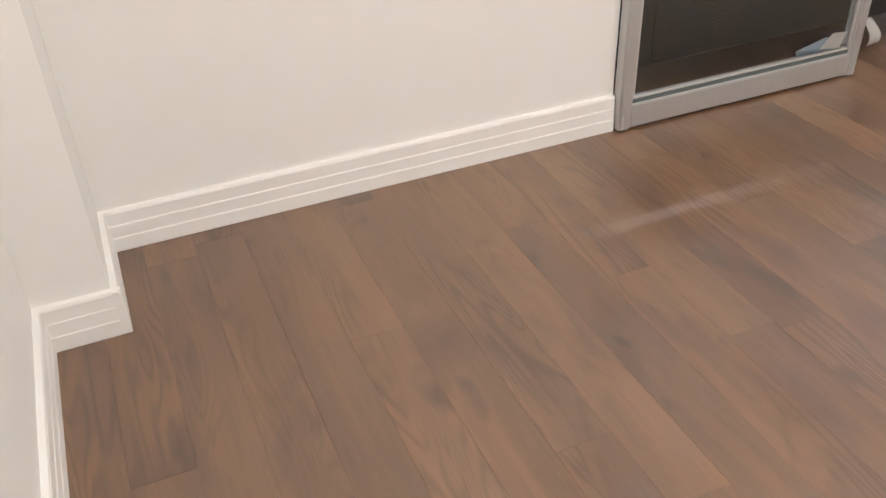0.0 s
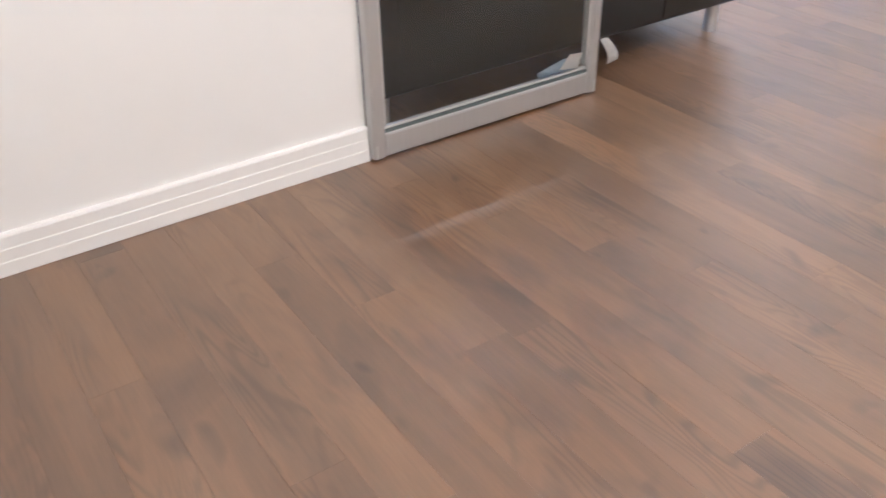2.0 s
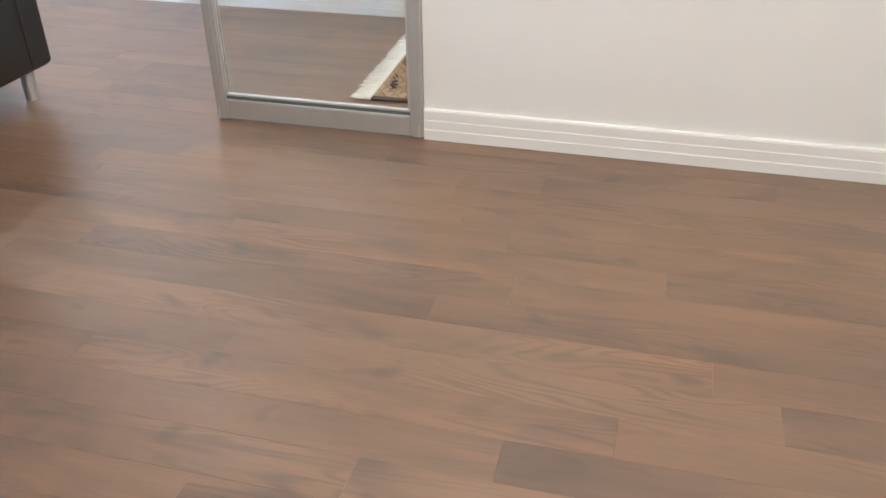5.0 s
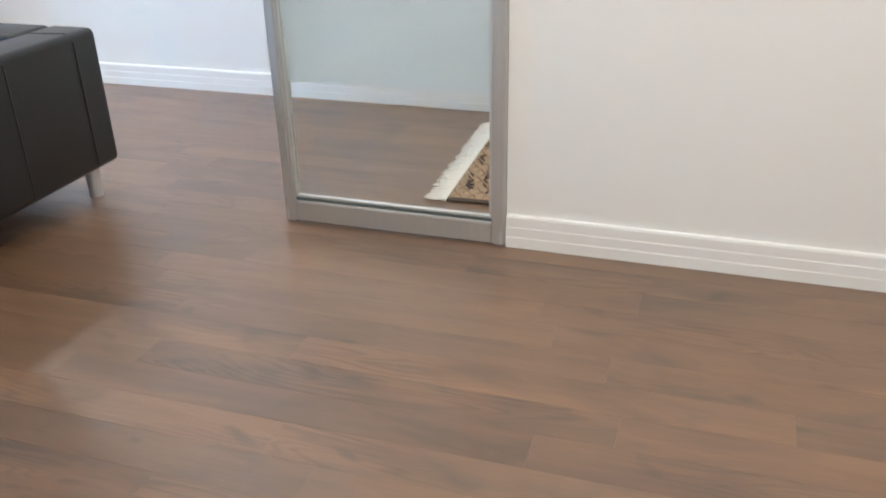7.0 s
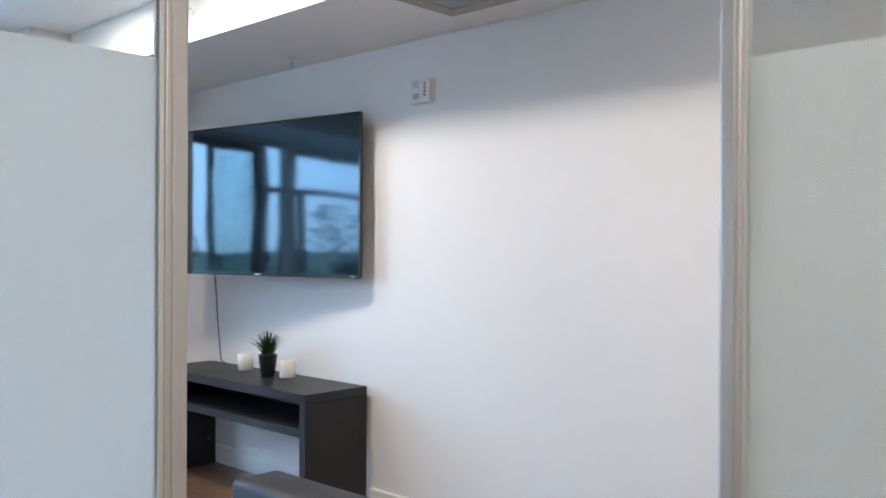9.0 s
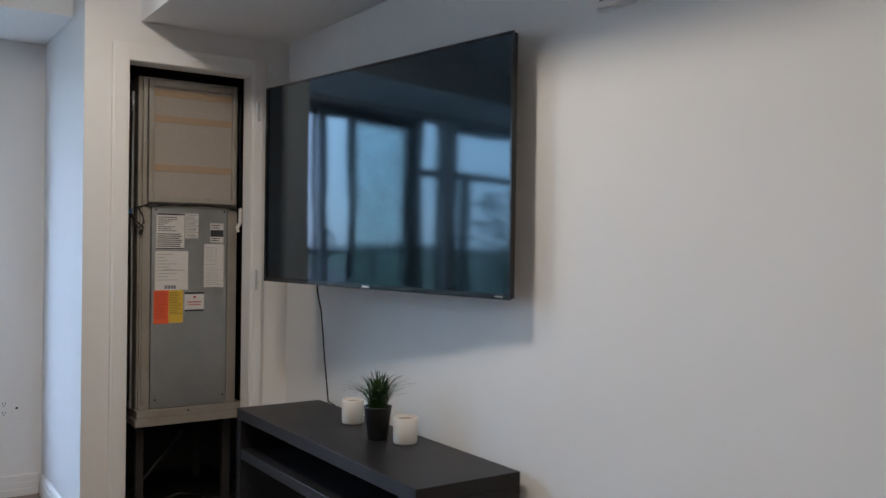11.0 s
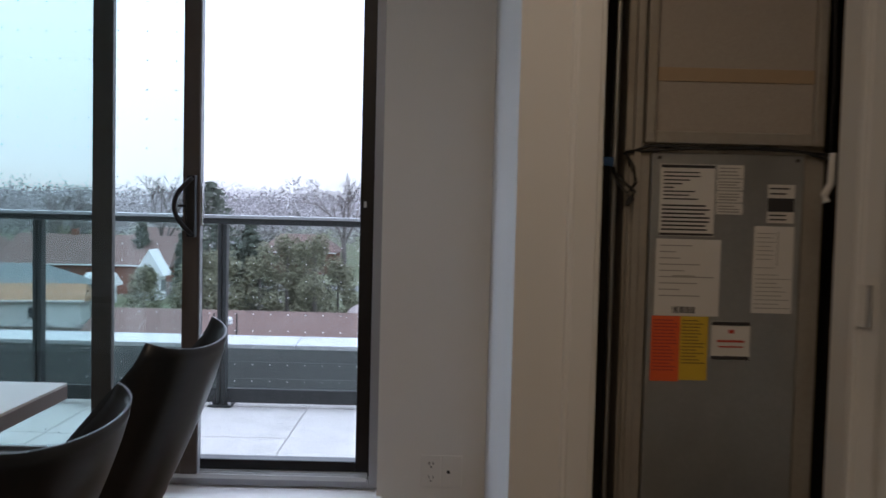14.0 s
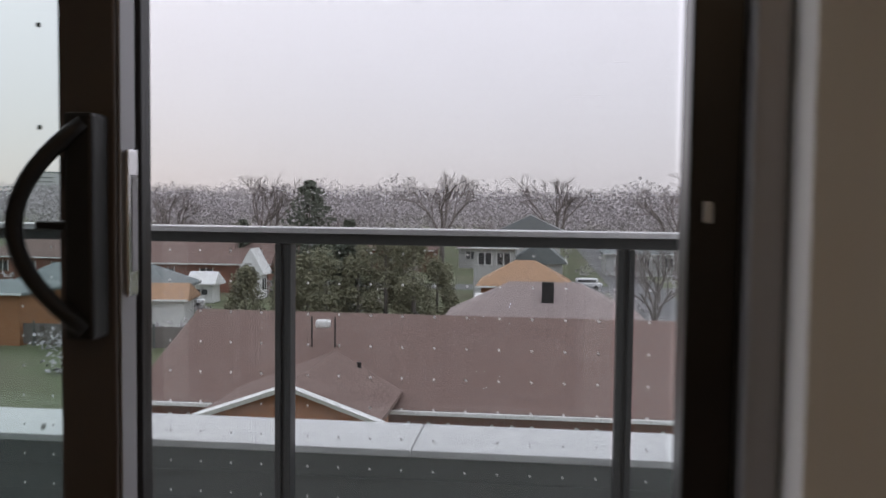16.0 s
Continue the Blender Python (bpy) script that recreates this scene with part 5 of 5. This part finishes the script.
# ---- trees ----
def limbs(rnd, bm, p, d, l, r, depth):
    e = p + d * l
    mid = (p + e) / 2 + Vector((rnd.uniform(-1, 1), rnd.uniform(-1, 1), 0)) * l * 0.06
    tube(bm, [p, mid, e], r, 5 if depth > 2 else 3, 0.62)
    if depth == 0:
        return
    for i in range(3 if depth > 1 else 4):
        a, sp = rnd.uniform(0, 6.283), rnd.uniform(0.35, 0.75)
        u = d.orthogonal().normalized()
        w = d.cross(u)
        nd = (d + (u * math.cos(a) + w * math.sin(a)) * sp + Vector((0, 0, 0.12))).normalized()
        limbs(rnd, bm, p + (e - p) * rnd.uniform(0.55, 1.0), nd, l * rnd.uniform(0.55, 0.78), r * 0.58, depth - 1)


def bare_tree(at, h, seed, label="tall leafless tree among the gardens"):
    rnd = random.Random(seed)
    t = thing("bare_tree", label, "tree", at, group="bare trees")
    part("trunk", tube(B(), [(0, 0, 0), (0.05 * h * 0.2, 0, h * 0.15), (0, 0.02 * h, h * 0.32)], 0.028 * h, 8, 0.7), M_BARK, t)
    bm = B()
    for i in range(4):
        a = i * 1.57 + rnd.uniform(-0.4, 0.4)
        limbs(rnd, bm, Vector((0, 0.02 * h, h * rnd.uniform(0.24, 0.31))), Vector((math.cos(a) * 0.5, math.sin(a) * 0.5, 1)).normalized(), h * 0.30, 0.014 * h, 4)
    part("crown", bm, M_BARK, t)


def needles(rnd, vs, fs, c, r, n, size, droop=0.0):
    """Small leaf clumps scattered in an uneven ball."""
    for i in range(n):
        q = Vector((rnd.gauss(0, 1), rnd.gauss(0, 1), rnd.gauss(0, 1))).normalized() * (rnd.random() ** 0.4)
        p = Vector((c[0] + q.x * r[0], c[1] + q.y * r[1], c[2] + q.z * r[2]))
        u = Vector((rnd.gauss(0, 1), rnd.gauss(0, 1), rnd.gauss(0, 0.6))).normalized()
        w = u.orthogonal().normalized()
        s = size * rnd.uniform(0.5, 1.4)
        k = len(vs)
        vs.extend((p - u * s, p + w * s * 0.45 - Vector((0, 0, droop * s)), p + u * s, p - w * s * 0.45))
        fs.append((k, k + 1, k + 2, k + 3))


def cloud_part(name, vs, fs, mat, parent):
    me = bpy.data.meshes.new(name)
    me.from_pydata([tuple(v) for v in vs], [], fs)
    me.materials.append(mat)
    ob = new(name, me)
    ob.parent = parent
    return ob


def spruce(at, h, seed, wide=0.19):
    rnd = random.Random(seed)
    t = thing("spruce", "dark green spruce tree", "tree", at, group="evergreens")
    part("trunk", rod(B(), (0, 0, 0), (0, 0, h * 0.97), 0.02 * h, 0.02, 8), M_BARK, t)
    vs, fs = [], []
    n = int(h * 2.6)
    for i in range(n):
        z = h * (0.10 + 0.89 * i / n)
        rr = wide * h * (1 - i / n) ** 0.65 * rnd.uniform(0.75, 1.15) + 0.12
        for j in range(9):
            a = rnd.uniform(0, 6.283)
            d = Vector((math.cos(a), math.sin(a), -0.22))
            for s in range(4):
                p = Vector((0, 0, z)) + d * rr * (s + 1) / 4.2
                needles(rnd, vs, fs, p, (0.28, 0.28, 0.16), 3, 0.26, 0.5)
    cloud_part("crown", vs, fs, M_HAZY_SPRUCE, t)


def cedar(at, h, seed, r=2.4):
    rnd = random.Random(seed)
    t = thing("cedar", "bushy olive evergreen tree", "tree", at, group="evergreens")
    part("trunk", rod(B(), (0, 0, 0), (0, 0, h * 0.8), 0.03 * h, 0.05, 8), M_BARK, t)
    vs, fs = [], []
    for i in range(26):
        z = rnd.uniform(0.12, 0.97)
        k = r * (1 - z) ** 0.45 * 0.72
        a = rnd.uniform(0, 6.283)
        needles(rnd, vs, fs, (math.cos(a) * k, math.sin(a) * k, z * h), (0.8, 0.8, 0.95), 110, 0.17)
    cloud_part("crown", vs, fs, M_HAZY_CEDAR, t)


spruce((-26.5, 116, G), 14.4, 1, 0.44)
spruce((-14.2, 84, G), 9.9, 2, 0.26)
spruce((-34, 112, G), 9.2, 3, 0.2)
spruce((-22.5, 92, G), 9.0, 4)
for i, (x, y, h) in enumerate(((-17.0, 80, 6.6), (-14.8, 78, 7.2), (-12.2, 79, 7.4), (-10.0, 80, 8.4), (-7.4, 79, 9.0), (-5.6, 81, 6.2), (-19.2, 82, 5.4), (-8.9, 83, 7.6), (-24, 84, 4.6), (-46, 118, 7.5), (-74, 110, 8.0))):
    cedar((x, y, G), h, 20 + i, 2.0 + 0.1 * (i % 4))
for i, (x, y, h) in enumerate(((12.0, 72, 8.6), (-38.5, 135, 16.5), (-13, 150, 18.5), (-4, 142, 9), (6, 160, 18), (24, 140, 17), (31, 150, 18.5), (-60, 150, 15), (-24, 128, 10), (-30, 118, 8), (16, 100, 9), (-70, 140, 14), (-52, 130, 11))):
    bare_tree((x, y, G), h, 40 + i)


def far_woods():
    """The belt of leafless woods on the horizon; its haze is the pale twig colour."""
    rnd = np.random.RandomState(5)
    vs, fs = [], []
    for i in range(1100):
        y = rnd.uniform(170, 560)
        x = -0.75 * y + rnd.uniform(0, 1.35) * y
        h = rnd.uniform(10.5, 17.5) + (y - 170) * 0.012
        n = 300
        q = rnd.normal(size=(n, 3))
        q /= np.linalg.norm(q, axis=1)[:, None]
        c = q * (rnd.rand(n, 1) ** 0.5) * np.array((h * 0.36, h * 0.36, h * 0.42)) + np.array((x, y, G + h * 0.56))
        d = rnd.normal(size=(n, 3)) * np.array((0.7, 0.7, 0.4)) + (c - np.array((x, y, G + h * 0.2))) / h
        d /= np.linalg.norm(d, axis=1)[:, None]
        s = np.cross(d, rnd.normal(size=(n, 3)))
        s /= np.linalg.norm(s, axis=1)[:, None]
        l, w = h * 0.024, 0.07 + y * 0.0005
        for a, dd, ss in zip(c, d, s):
            k = len(vs)
            vs += [tuple(a - dd * l - ss * w), tuple(a - dd * l + ss * w), tuple(a + dd * l)]
            fs.append((k, k + 1, k + 2))
    me = bpy.data.meshes.new("far_woods")
    me.from_pydata(vs, [], fs)
    me.materials.append(M_HAZY_TWIGS)
    tagged(new("far_woods", me), "belt of leafless woods on the horizon, haze put in its grey", "woods", kind="stuff")


far_woods()
hs = thing("hedge_row", "dull winter hedges and shrubs between the gardens", "hedge", (0, 0, G), kind="stuff")
rnd = random.Random(77)
vs, fs = [], []
for i in range(130):
    y = rnd.uniform(58, 150)
    x = rnd.uniform(-0.72, 0.35) * y
    if abs(y - 122) < 6 or (44 < y < 62 and -14 < x < 30):
        continue
    needles(rnd, vs, fs, (x, y, 0.8), (1.7, 1.2, 1.0), 70, 0.24)
# shrubs share the twig colour that is lightened for haze
cloud_part("shrubs", vs, fs, M_HAZY_TWIGS, hs)


# ---- floor boards ----
bm = B()
box(bm, -1.7, X_TV, -2.0, 7.004, -0.25, -0.0075)
floor = structure("floor", bm, M_SUB, "brown oak-look laminate floor of narrow boards", "floor")
BW, BL, GAP = 0.1232, 1.288, 0.0004
KNOWN = {-1: 1.405, 1: 0.942, 2: 0.75, 3: 1.65, 4: 1.36, 5: 1.07, 7: 0.52, 8: 0.209, 9: 1.217, 10: 0.99, 11: -0.64, 15: -0.376}


def board_mesh(length):
    me = bpy.data.meshes.new("board")
    w, e, t = BW - GAP, 0.0004, 0.007
    l = length - GAP
    vs = [(0, 0, -t), (w, 0, -t), (w, l, -t), (0, l, -t), (0, 0, -e * 0.4), (w, 0, -e * 0.4), (w, l, -e * 0.4), (0, l, -e * 0.4), (e, e, 0), (w - e, e, 0), (w - e, l - e, 0), (e, l - e, 0)]
    fs = [(8, 9, 10, 11)]
    for i in range(4):
        j = (i + 1) % 4
        fs += [(i, j, 4 + j, 4 + i), (4 + i, 4 + j, 8 + j, 8 + i)]
    me.from_pydata(vs, [], fs)
    me.materials.append(M_FLOOR)
    return me


FULL = board_mesh(BL)
rnd = random.Random(11)
Y0, Y1 = -1.75, 7.0
for k in range(-7, 34):
    x = 0.558 + k * BW
    y = KNOWN.get(k, rnd.uniform(0, BL))
    y -= BL * math.ceil((y - Y0) / BL)
    while y < Y1:
        a, b = max(y, Y0), min(y + BL, Y1)
        if b - a > 0.02:
            ob = new("board", FULL if b - a > BL - 0.001 else board_mesh(b - a))
            ob.location = (x, a, 0)
            ob.parent = floor
        y += BL
bm = B()
for k in range(-18, -7):
    x = 0.558 + k * BW
    y = 2.11 - rnd.uniform(0, BL)
    while y < Y1:
        box(bm, x, x + BW - GAP, max(y, 2.11), min(y + BL - GAP, Y1), -0.007, 0)
        y += BL
tagged(part("far_boards", bm, M_FLOOR, floor), kind="stuff")
